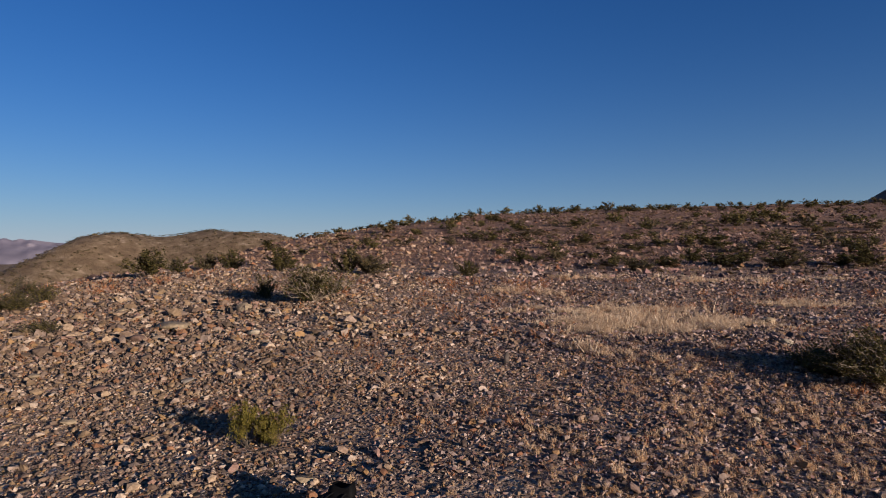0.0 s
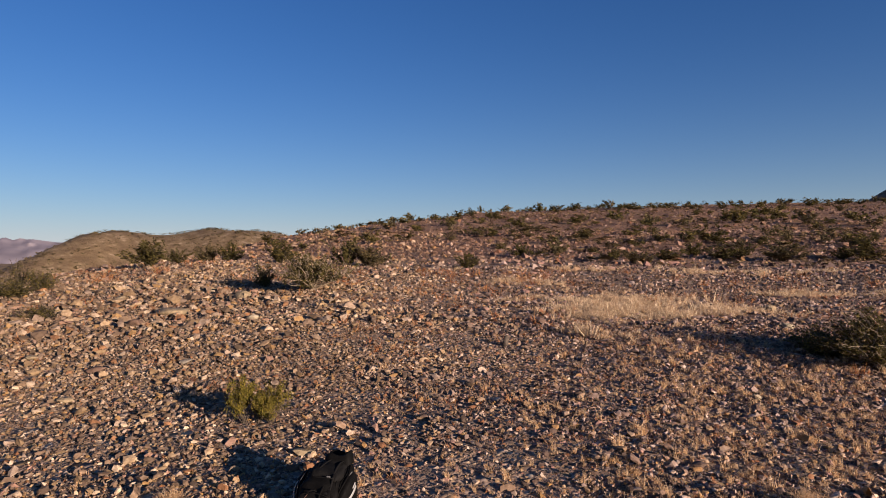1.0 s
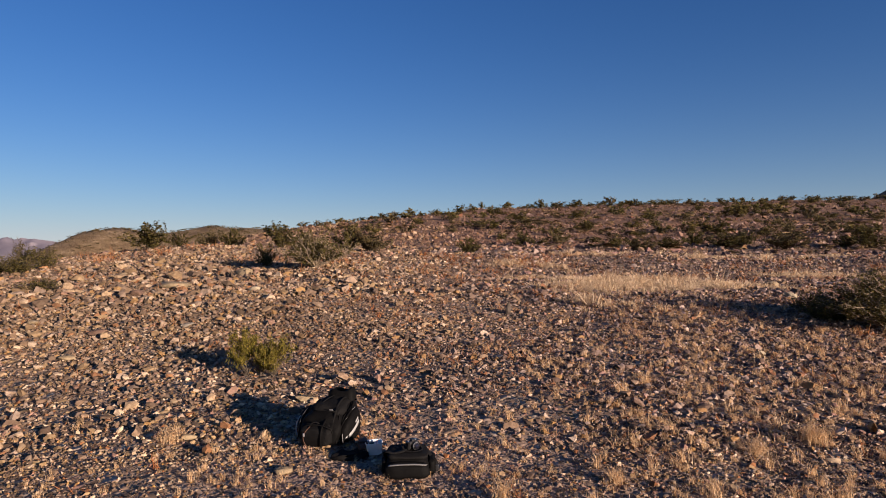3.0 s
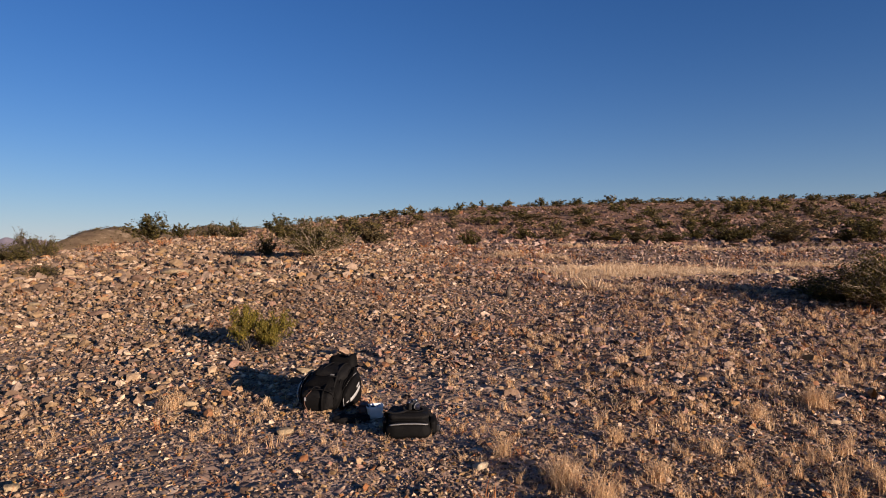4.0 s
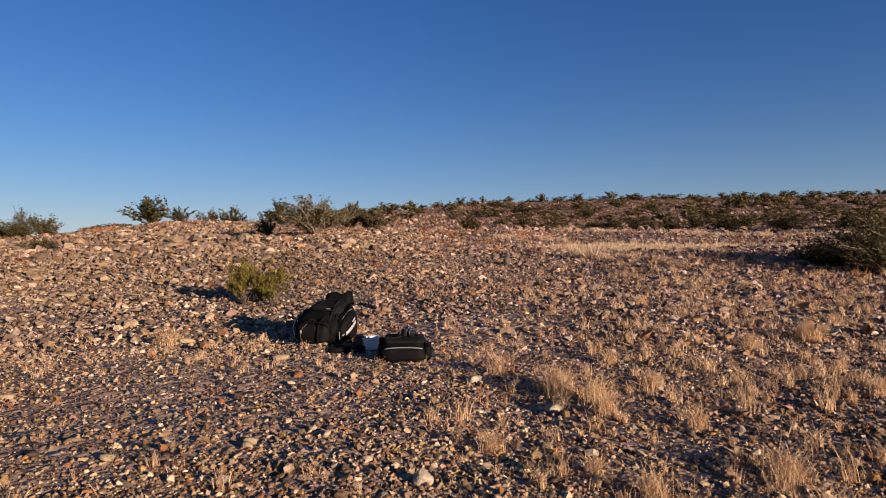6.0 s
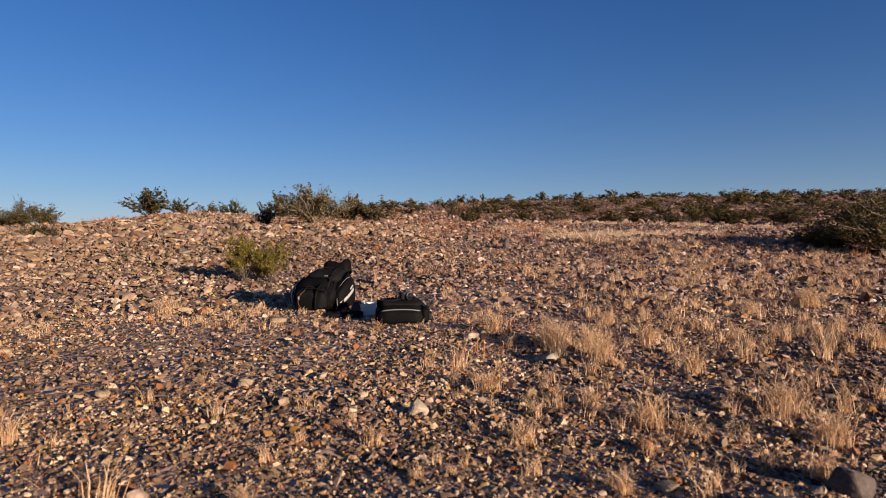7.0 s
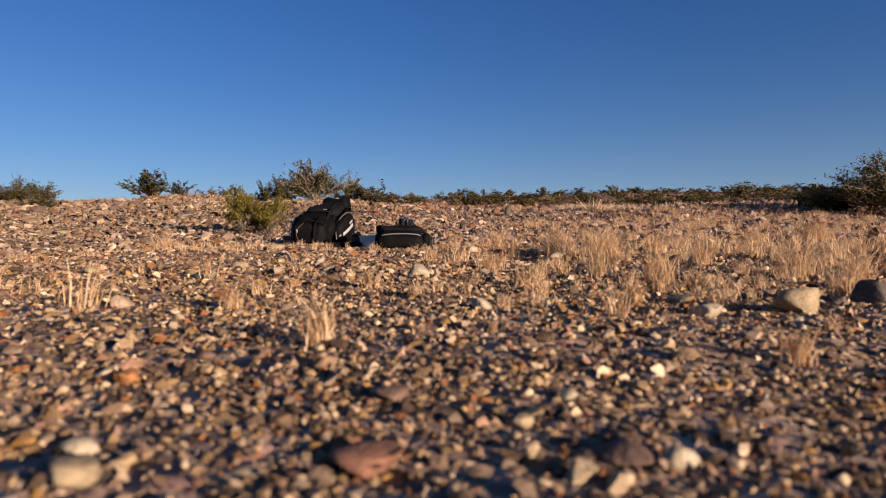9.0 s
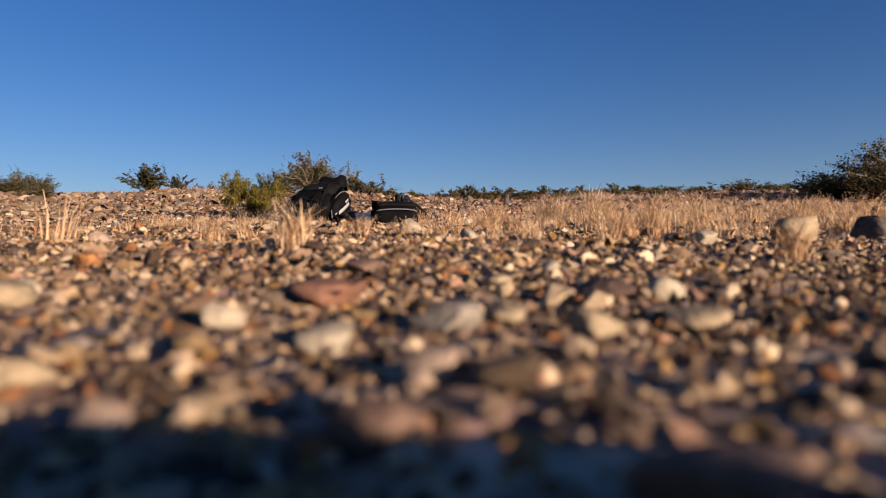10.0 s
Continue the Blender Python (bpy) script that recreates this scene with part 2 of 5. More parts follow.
def ground_material():
    m, n, l, b = material("gravel_ground", 0.95, 0.0, 0.15)
    tc = n.new("ShaderNodeTexCoord")
    coord = tc.outputs["Object"]
    # fine grit, and among it larger and larger bedded stones
    out, height, _ = grains(n, l, coord, 140.0)
    out = mix(n, l, out, (0.345, 0.262, 0.205), 0.55)
    for scale, share in ((58.0, 0.62), (24.0, 0.42), (11.0, 0.16)):
        tone, relief, chance = grains(n, l, coord, scale)
        here = n.new("ShaderNodeMath")
        here.operation = "LESS_THAN"
        here.inputs[1].default_value = share
        l.new(chance, here.inputs[0])
        out = mix(n, l, out, tone, here.outputs[0])
        pick = n.new("ShaderNodeMix")
        l.new(here.outputs[0], pick.inputs[0])
        l.new(height, pick.inputs[2])
        l.new(relief, pick.inputs[3])
        height = pick.outputs[0]
    sand = noise_tex(n, l, 0.9, 6.0, 0.62)
    sandy = ramp(n, [(0.40, (0.0, 0.0, 0.0)), (0.70, (0.42, 0.42, 0.42))])
    l.new(sand.outputs["Fac"], sandy.inputs[0])
    out = mix(n, l, out, (0.30, 0.225, 0.160), sandy.outputs[0])
    # trodden, bare sandy ground about the bags
    trodden = n.new("ShaderNodeVectorMath")
    trodden.operation = "DISTANCE"
    trodden.inputs[1].default_value = (-0.1, 3.9, 0.2)
    l.new(coord, trodden.inputs[0])
    bare = n.new("ShaderNodeMapRange")
    for socket, value in (("From Min", 0.7), ("From Max", 2.2), ("To Min", 0.5), ("To Max", 0.0)):
        bare.inputs[socket].default_value = value
    l.new(trodden.outputs["Value"], bare.inputs["Value"])
    out = mix(n, l, out, (0.350, 0.272, 0.235), bare.outputs[0])
    patch = noise_tex(n, l, 0.16, 8.0, 0.72)
    patches = ramp(n, [(0.30, (0.70, 0.64, 0.60)), (0.46, (0.95, 0.88, 0.82)), (0.58, (1.02, 0.95, 0.86)), (0.72, (1.18, 1.04, 0.86))])
    l.new(patch.outputs["Fac"], patches.inputs[0])
    out = mix(n, l, out, patches.outputs[0], 1.0, "MULTIPLY")
    where = n.new("ShaderNodeSeparateXYZ")
    l.new(coord, where.inputs[0])
    # bare brown earth on the hill beyond the mound, and reddish earth between the stones of the slope
    earth = ramp(n, [(0.40, (0.145, 0.098, 0.055)), (0.56, (0.220, 0.155, 0.088)), (0.68, (0.40, 0.30, 0.20))])
    l.new(noise_tex(n, l, 0.35, 7.0, 0.7).outputs["Fac"], earth.inputs[0])
    red_earth = ramp(n, [(0.34, (0.085, 0.048, 0.036)), (0.50, (0.200, 0.104, 0.062)), (0.66, (0.340, 0.205, 0.118))])
    l.new(noise_tex(n, l, 0.5, 8.0, 0.75).outputs["Fac"], red_earth.inputs[0])
    for axis, low, high, most, layer in (("Y", 21.0, 30.0, 0.72, red_earth), ("X", -16.0, -34.0, 1.0, earth)):
        away = n.new("ShaderNodeMapRange")
        away.inputs["From Min"].default_value, away.inputs["From Max"].default_value = low, high
        away.inputs["To Max"].default_value = most
        l.new(where.outputs[axis], away.inputs["Value"])
        out = mix(n, l, out, layer.outputs[0], away.outputs[0])
    l.new(out, b.inputs["Base Color"])
    bump(n, l, height, b, 1.0, 1.0)
    return m


GROUND = ground_material()


def plain(name, color, rough, grain=0.0, scale=60.0, metal=0.0, specular=0.4, relief=0.0, detail=4.0):
    m, n, l, b = material(name, rough, metal, specular)
    t = noise_tex(n, l, scale, detail)
    lo, hi = tuple(c * (1 - grain) for c in color), tuple(min(1, c * (1 + grain)) for c in color)
    r = ramp(n, [(0.32, lo), (0.68, hi)])
    l.new(t.outputs["Fac"], r.inputs[0])
    l.new(r.outputs[0], b.inputs["Base Color"])
    if relief:
        bump(n, l, t.outputs["Fac"], b, 0.7, relief)
    return m


def plant(name, stops, rough=0.8, specular=0.2, thin=0.0):
    """Leaves, blades and twigs: every one has its own tint."""
    m, n, l, b = material(name, rough, 0.0, specular)
    r = ramp(n, stops)
    l.new(n.new("ShaderNodeNewGeometry").outputs["Random Per Island"], r.inputs[0])
    l.new(r.outputs[0], b.inputs["Base Color"])
    if thin:
        tl = n.new("ShaderNodeBsdfTranslucent")
        l.new(r.outputs[0], tl.inputs["Color"])
        both = n.new("ShaderNodeMixShader")
        both.inputs[0].default_value = thin
        l.new(b.outputs[0], both.inputs[1])
        l.new(tl.outputs[0], both.inputs[2])
        l.new(both.outputs[0], n["Material Output"].inputs["Surface"])
    return m


LEAF = plant("creosote_leaf", [(0.0, (0.036, 0.033, 0.011)), (0.5, (0.078, 0.066, 0.019)), (1.0, (0.140, 0.108, 0.034))], 0.7, 0.12, 0.2)
LEAF_YOUNG = plant("young_leaf", [(0.0, (0.070, 0.062, 0.010)), (0.5, (0.135, 0.112, 0.018)), (1.0, (0.240, 0.180, 0.035))], 0.7, 0.12, 0.25)
# paler copy of the creosote leaf, its sunlit look put into the tint
LEAF_SIDE = plant("lit_leaf", [(0.0, (0.040, 0.035, 0.011)), (0.5, (0.092, 0.075, 0.022)), (1.0, (0.170, 0.128, 0.042))], 0.7, 0.12, 0.3)
LEAF_BROWN = plant("brownish_leaf", [(0.0, (0.06, 0.045, 0.02)), (0.5, (0.10, 0.08, 0.03)), (1.0, (0.17, 0.12, 0.05))], 0.7, 0.3, 0.2)
TWIG = plant("grey_twig", [(0.0, (0.04, 0.031, 0.023)), (1.0, (0.12, 0.094, 0.07))])
TWIG_MID = plant("dry_twig", [(0.0, (0.14, 0.105, 0.07)), (1.0, (0.36, 0.285, 0.20))])
STRAW = plant("straw", [(0.0, (0.36, 0.225, 0.12)), (0.5, (0.58, 0.42, 0.255)), (1.0, (0.76, 0.60, 0.41))], 0.7, 0.3, 0.3)
STRAW_RUST = plant("reddish_straw", [(0.0, (0.38, 0.22, 0.105)), (0.5, (0.58, 0.385, 0.20)), (1.0, (0.80, 0.59, 0.36))], 0.7, 0.3, 0.3)
WEED = plant("dry_weed", [(0.0, (0.32, 0.145, 0.065)), (0.5, (0.46, 0.26, 0.135)), (1.0, (0.60, 0.40, 0.24))], 0.85, 0.2, 0.2)
SCRUB_LEAF = plant("scrub_leaf", [(0.0, (0.10, 0.065, 0.03)), (0.5, (0.19, 0.125, 0.06)), (1.0, (0.30, 0.21, 0.11))], 0.85, 0.2, 0.15)
RUST = plant("rusty_weed", [(0.0, (0.24, 0.08, 0.03)), (0.5, (0.36, 0.14, 0.05)), (1.0, (0.46, 0.24, 0.10))], 0.85, 0.2, 0.2)
FABRIC = plain("black_nylon", (0.0042, 0.0040, 0.0040), 0.65, 0.35, 260.0, specular=0.06, relief=0.002)
FABRIC_GREY = plain("charcoal_nylon", (0.0075, 0.0072, 0.0072), 0.75, 0.3, 220.0, specular=0.08, relief=0.002)
PADDING = plain("black_mesh_padding", (0.007, 0.0065, 0.0065), 0.85, 0.3, 300.0, specular=0.15, relief=0.003)
REFLECTIVE = plain("reflective_strip", (0.31, 0.31, 0.30), 0.4, 0.1, 90.0)
PALE_ZIP = plain("pale_zip", (0.15, 0.148, 0.145), 0.45, 0.2, 200.0)
ZIP = plain("grey_zip", (0.024, 0.023, 0.023), 0.5, 0.2, 200.0)
WEBBING = plain("brown_cord", (0.07, 0.034, 0.02), 0.8, 0.3, 120.0)
BUCKLE = plain("black_plastic", (0.02, 0.02, 0.021), 0.35, 0.2, 80.0)
LEATHER = plain("dark_brown_leather", (0.045, 0.017, 0.011), 0.5, 0.4, 60.0, relief=0.002)
WHITE = plain("white_plastic", (0.80, 0.78, 0.74), 0.45, 0.06, 20.0)
GREY_PLASTIC = plain("grey_plastic", (0.18, 0.18, 0.19), 0.4, 0.15, 70.0)
METAL = plain("worn_metal", (0.6, 0.59, 0.57), 0.3, 0.15, 90.0, metal=1.0)
GLASS_DARK = plain("lens_glass", (0.012, 0.012, 0.02), 0.05, 0.1, 20.0, specular=0.8)
# mauve of the distant haze painted into the rock's base colour
HAZED_ROCK = plain("hazed_rock", (0.245, 0.218, 0.245), 1.0, 0.12, 0.004, specular=0.0, detail=8.0)


# ---- mesh makers ----
def mesh_of(name, verts, faces, mat, smooth=False):
    """A mesh from arrays: faces is an (n, 3) or (n, 4) array, or a list of such."""
    faces = faces if isinstance(faces, list) else [faces]
    loops = np.concatenate([f.ravel() for f in faces]).astype(np.int32)
    sizes = np.concatenate([np.full(len(f), f.shape[1]) for f in faces]).astype(np.int32)
    starts = np.r_[0, np.cumsum(sizes)[:-1]].astype(np.int32)
    me = bpy.data.meshes.new(name)
    me.vertices.add(len(verts))
    me.vertices.foreach_set("co", np.asarray(verts, np.float32).ravel())
    me.loops.add(len(loops))
    me.loops.foreach_set("vertex_index", loops)
    me.polygons.add(len(sizes))
    me.polygons.foreach_set("loop_start", starts)
    me.polygons.foreach_set("use_smooth", np.full(len(sizes), smooth))
    me.materials.append(mat)
    me.update(calc_edges=True)
    return me


def part(name, bm, mat, parent, label="", smooth=True):
    me = bpy.data.meshes.new(name)
    bm.to_mesh(me)
    bm.free()
    me.materials.append(mat)
    me.polygons.foreach_set("use_smooth", np.full(len(me.polygons), smooth))
    ob = new(name, me)
    ob.parent = parent
    return tagged(ob, label)


def under(ob, parent, label=""):
    ob.parent = parent
    return tagged(ob, label)


def spread(template_v, template_f, pos, rot, scale):
    """Copies of one template (v, f) at many places, joined: rot (n, 3, 3), scale (n, 3)."""
    n, k = len(pos), len(template_v)
    v = np.einsum("nij,nkj->nki", rot, template_v[None] * scale[:, None, :]) + pos[:, None, :]
    f = template_f[None] + (np.arange(n) * k)[:, None, None]
    return v.reshape(-1, 3), f.reshape(-1, template_f.shape[1])


def join(pieces):
    vs, fs, at = [], [], 0
    for v, f in pieces:
        vs.append(v)
        fs.append(f + at)
        at += len(v)
    return np.concatenate(vs), np.concatenate(fs)


def turns(rng, n, tip=3.14):
    """Random turns: any heading, tipped by up to tip radians."""
    a, t, s = rng.uniform(0, 2 * math.pi, n), rng.uniform(0, tip, n), rng.uniform(0, 2 * math.pi, n)

    def about(axis, w):
        c, d, o, z = np.cos(w), np.sin(w), np.ones_like(w), np.zeros_like(w)
        rows = ((c, -d, z), (d, c, z), (z, z, o)) if axis == "z" else ((o, z, z), (z, c, -d), (z, d, c))
        return np.array(rows).transpose(2, 0, 1)

    return about("z", a) @ about("x", t) @ about("z", s)


def rock_template(rng, level, cuts=9):
    """A worn, angular pebble of about unit width."""
    bm = bmesh.new()
    bmesh.ops.create_icosphere(bm, subdivisions=level, radius=0.62)
    v = np.array([p.co[:] for p in bm.verts])
    bm.faces.ensure_lookup_table()
    f = np.array([[w.index for w in face.verts] for face in bm.faces])
    bm.free()
    for _ in range(cuts):
        d = rng.normal(size=3)
        d /= np.linalg.norm(d)
        reach = rng.uniform(0.22, 0.46)
        v = v - np.clip(v @ d - reach, 0, None)[:, None] * d
    v = v + rng.normal(size=v.shape) * (0.012 if level > 1 else 0.03)
    v = v * (1.0, rng.uniform(0.65, 0.95), rng.uniform(0.42, 0.75))
    return v - v.mean(0), f


def blade_strip(rng, n, length, lean, width, segs=3, head=0.0, base=0.02):
    """n thin blades from one root, as joined strips of quads and a tip: (v, quads)."""
    heading = rng.uniform(0, 2 * math.pi, n)
    out = rng.uniform(0.15, 1.0, n) ** 0.7 * lean
    size = length * rng.uniform(0.45, 1.0, n)
    root = rng.normal(size=(n, 2)) * base
    face = heading + math.pi / 2 + rng.normal(size=n) * 0.6
    rows = []
    for s in np.linspace(0, 1, segs + 1):
        bow = out * (s + 0.6 * s * s)
        r = size * s
        c = np.stack([root[:, 0] + np.cos(heading) * r * np.sin(bow), root[:, 1] + np.sin(heading) * r * np.sin(bow), r * np.cos(bow) - 0.01 * (s == 0)], -1)
        w = width * (1.0 - 0.75 * s) * (1 + head * math.exp(-(((s - 0.8) / 0.16) ** 2)))
        side = np.stack([np.cos(face), np.sin(face), np.zeros(n)], -1) * w / 2
        rows += [c - side, c + side]
    v = np.stack(rows, 1).reshape(-1, 3)
    k = 2 * (segs + 1)
    one = np.array([[2 * i, 2 * i + 1, 2 * i + 3, 2 * i + 2] for i in range(segs)])
    f = (one[None] + (np.arange(n) * k)[:, None, None]).reshape(-1, 4)
    return v, f


def tubes(paths, radii, sides=4):
    """Tapered stems: paths (n, m, 3), radii (n, m)."""
    n, m, _ = paths.shape
    along = np.gradient(paths, axis=1)
    along /= np.linalg.norm(along, axis=2, keepdims=True) + 1e-9
    ref = np.where(np.abs(along[..., 2:]) < 0.9, (0.0, 0.0, 1.0), (1.0, 0.0, 0.0))
    a = np.cross(along, ref)
    a /= np.linalg.norm(a, axis=2, keepdims=True) + 1e-9
    b = np.cross(along, a)
    ang = np.arange(sides) * 2 * math.pi / sides
    ring = a[:, :, None] * np.cos(ang)[:, None] + b[:, :, None] * np.sin(ang)[:, None]
    v = (paths[:, :, None] + ring * radii[:, :, None, None]).reshape(-1, 3)
    i, j = np.meshgrid(np.arange(m - 1), np.arange(sides), indexing="ij")
    k = (j + 1) % sides
    one = np.stack([i * sides + j, i * sides + k, (i + 1) * sides + k, (i + 1) * sides + j], -1).reshape(-1, 4)
    f = (one[None] + (np.arange(n) * m * sides)[:, None, None]).reshape(-1, 4)
    return v, f


def shrub_meshes(rng, stems, twigs, leaves, leaf, wide=1.0, tall=0.8, bare=0.25, thick=0.010, clump=1.0, sweep=(0.0, 0.0), slim=0.28, upright=0.0, sprig=0.30, foot=0.14):
    """A desert shrub of thin stems that fan out of one root, with tufts of small leaves near their ends.
    Returns (stems v, f), (leaves v, f)."""
    m = 7
    s = np.linspace(0, 1, m)
    heading = rng.uniform(0, 2 * math.pi, stems)
    tilt = rng.uniform(0.01, 1, stems) ** 0.8 * 1.15
    size = rng.uniform(0.55, 1.0, stems)
    bow = rng.normal(size=(stems, 2)) * 0.10
    reach = np.sin(tilt) * size * wide * 0.55
    top = np.cos(tilt) * size * tall
    path = np.empty((stems, m, 3))
    for k, u in enumerate(s):
        r = reach * (u * 1.15 - 0.15 * u * u)
        path[:, k, 0] = np.cos(heading) * r + bow[:, 0] * u * u * wide + sweep[0] * u
        path[:, k, 1] = np.sin(heading) * r + bow[:, 1] * u * u * wide + sweep[1] * u
        path[:, k, 2] = top * u ** 0.9
    path[:, 1:-1] += rng.normal(size=(stems, m - 2, 3)) * 0.018 * wide
    path[:, 0, 2] = -0.02
    rad = thick * (1.15 - s)[None] * rng.uniform(0.6, 1.1, (stems, 1))
    sv, sf = tubes(path, rad)
    # side twigs
    k = rng.integers(0, stems, twigs)
    u = rng.uniform(foot, 0.98, twigs)
    at = np.stack([np.array([np.interp(u[i], s, path[k[i], :, c]) for i in range(twigs)]) for c in range(3)], -1)
    way = path[k, -1] - path[k, 0]
    way /= np.linalg.norm(way, axis=1, keepdims=True)
    way = way + rng.normal(size=(twigs, 3)) * 0.5 + (0, 0, 0.55)
    way /= np.linalg.norm(way, axis=1, keepdims=True)
    span = rng.uniform(0.08, sprig, twigs) * wide * (1.15 - 0.45 * u)
    t = np.linspace(0, 1, 4)
    tw = at[:, None] + way[:, None] * (span[:, None] * t)[..., None]
    tw[:, 1:] += rng.normal(size=(twigs, 3, 3)) * 0.016 * wide
    tv, tf = tubes(tw, thick * 0.42 * (1.1 - 0.8 * t)[None].repeat(twigs, 0), 3)
    # leaves sit in long loose sprigs round the twigs that still bear them
    alive = np.where(rng.uniform(size=twigs) > bare)[0]
    share = rng.uniform(0.3, 1.0, len(alive))
    pick = rng.choice(alive, leaves, p=share / share.sum())
    w = rng.uniform(-0.25, 1.12, leaves)
    base = tw[pick, 0] + (tw[pick, -1] - tw[pick, 0]) * w[:, None]
    base += rng.normal(size=(leaves, 3)) * 0.022 * wide * clump
    shape = np.array([[0, 0, 0], [0.5, slim, 0.06], [1, 0, 0], [0.5, -slim, 0.06]], float) - (0.3, 0, 0)
    lv, lf = spread(shape, np.array([[0, 1, 2, 3]]), base, turns(rng, leaves) if not upright else turns(rng, leaves, 0.95) @ np.array([[0, 0, 1], [0, 1, 0], [1, 0, 0]]), np.repeat((leaf * rng.uniform(0.6, 1.3, leaves))[:, None], 3, 1))
    # bring the whole to its width and height
    every = np.concatenate([tv, lv])
    low, high = np.percentile(every, 1.5, 0), np.percentile(every, 98.5, 0)
    fit = np.array([wide / (high[0] - low[0]), wide / (high[1] - low[1]), tall / np.percentile(every[:, 2], 99.6)])
    sv, tv, lv = sv * fit, tv * fit, lv * fit
    lv[:, 2] = np.maximum(lv[:, 2], 0.012)
    return join([(sv, sf), (tv, tf)]), (lv, lf)


def shrub(rng, label, group="", leaf_mat=None, twig_mat=None, name="creosote_bush", category="bush", **kw):
    root = tagged(new(name), label, category, group)
    (sv, sf), (lv, lf) = shrub_meshes(rng, **kw)
    under(new("branchwork", mesh_of("branchwork", sv, sf, twig_mat or TWIG)), root, "thin grey woody stems")
    under(new("foliage", mesh_of("foliage", lv, lf, leaf_mat or LEAF)), root)
    return root


def stand(x, y, turn=0.0, size=1.0, sink=0.0):
    return Matrix.LocRotScale((x, y, ground_z(x, y) - sink), Euler((0, 0, turn)), (size, size, size) if not isinstance(size, tuple) else size)


# ---- ground: one sheet from under the drone to the horizon ----
def build_ground():
    front = np.linspace(-44, 44, 270)
    ang = np.radians(np.r_[front, np.linspace(44, 316, 70)[1:-1]])
    rad = np.r_[0.0, np.exp(np.linspace(math.log(0.05), math.log(4800), 310))]
    a, r = np.meshgrid(ang, rad, indexing="xy")
    x, y = np.sin(a) * r, np.cos(a) * r
    z = surface(x, y)
    n, m = a.shape
    v = np.stack([x, y, z], -1).reshape(-1, 3)
    i, j = np.meshgrid(np.arange(n - 1), np.arange(m), indexing="ij")
    k = (j + 1) % m
    f = np.stack([i * m + j, i * m + k, (i + 1) * m + k, (i + 1) * m + j], -1).reshape(-1, 4)[:, ::-1]
    ob = new("ground", mesh_of("ground", v, f, GROUND, True))
    return tagged(ob, "stony desert ground of pinkish tan gravel and sand", "ground", kind="structure")


ground = build_ground()


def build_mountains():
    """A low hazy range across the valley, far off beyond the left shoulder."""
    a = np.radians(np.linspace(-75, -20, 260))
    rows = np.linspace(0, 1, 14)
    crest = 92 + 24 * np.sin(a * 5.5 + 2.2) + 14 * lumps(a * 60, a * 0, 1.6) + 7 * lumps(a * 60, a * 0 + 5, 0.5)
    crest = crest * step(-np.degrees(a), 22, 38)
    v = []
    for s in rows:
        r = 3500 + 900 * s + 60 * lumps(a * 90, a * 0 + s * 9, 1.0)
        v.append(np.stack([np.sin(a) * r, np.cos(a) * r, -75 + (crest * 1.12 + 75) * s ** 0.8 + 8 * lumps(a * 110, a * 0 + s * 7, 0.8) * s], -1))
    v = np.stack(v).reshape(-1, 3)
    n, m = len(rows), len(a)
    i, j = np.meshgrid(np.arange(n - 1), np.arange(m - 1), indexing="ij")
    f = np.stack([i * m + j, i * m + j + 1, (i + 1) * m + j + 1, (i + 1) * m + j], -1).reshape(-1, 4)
    ob = new("mountain_range", mesh_of("mountain_range", v, f, HAZED_ROCK, True))
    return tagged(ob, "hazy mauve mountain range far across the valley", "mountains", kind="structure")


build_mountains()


# ---- where what grows and lies ----
def in_view(x, y, margin=0.8):
    return (np.abs(x) < 0.76 * y + margin) & (y > -0.35)


def grassiness(x, y):
    """0 to 1: the straw-coloured patch on the flat below the rise, its streaks, and the thin tufts ahead on the right."""
    g = hill(x, y, 3.9, 13.8, 1.7, 2.3, 1.0) + hill(x, y, 1.4, 15.2, 0.6, 0.6, 0.45) + hill(x, y, 5.4, 12.6, 1.6, 0.6, 0.4)
    g = g + hill(x, y, 9.6, 16.4, 1.7, 0.5, 0.9) + hill(x, y, 2.2, 18.0, 1.6, 0.4, 0.45)
    g = g + hill(x, y, 8.0, 20.6, 6.0, 0.7, 0.4) + hill(x, y, 3.4, 6.3, 1.6, 2.2, 0.2) + hill(x, y, 2.0, 3.6, 1.0, 1.5, 0.22)
    g = g + hill(x, y, 2.6, 9.9, 1.2, 1.0, 0.2)
    return np.clip(g * (0.75 + 0.9 * lumps(x, y, 0.55)) - 0.1, 0, 1)


def stoniness(x, y):
    s = 0.5 + 0.45 * lumps(x + 90, y, 1.7) + 0.3 * lumps(x, y + 40, 0.45)
    s = s + hill(x, y, -6, 13, 4.5, 5, 0.35) - 0.25 * grassiness(x, y)
    # a bare sandy strip beside the bags, and one under the low hump
    s = s - hill(x, y, -2.2, 4.3, 1.2, 0.7, 0.35) - hill(x, y, -4.0, 6.0, 1.1, 0.35, 0.5) - hill(x, y, 0.0, 4.2, 1.3, 1.0, 0.4)
    return np.clip(s, 0.05, 1)


def scatter(rng, count, near, far, weigh, power=1.0, margin=0.8):
    """Random places ahead between two distances, thinned by weigh."""
    x, y = np.empty(0), np.empty(0)
    while len(x) < count:
        r = (rng.uniform(near ** (1 + power), far ** (1 + power), count * 2)) ** (1 / (1 + power))
        px = rng.uniform(-1, 1, count * 2) * (0.76 * r + margin)
        keep = in_view(px, r, margin) & (rng.uniform(size=count * 2) < weigh(px, r))
        x, y = np.r_[x, px[keep]], np.r_[y, r[keep]]
    return x[:count], y[:count]


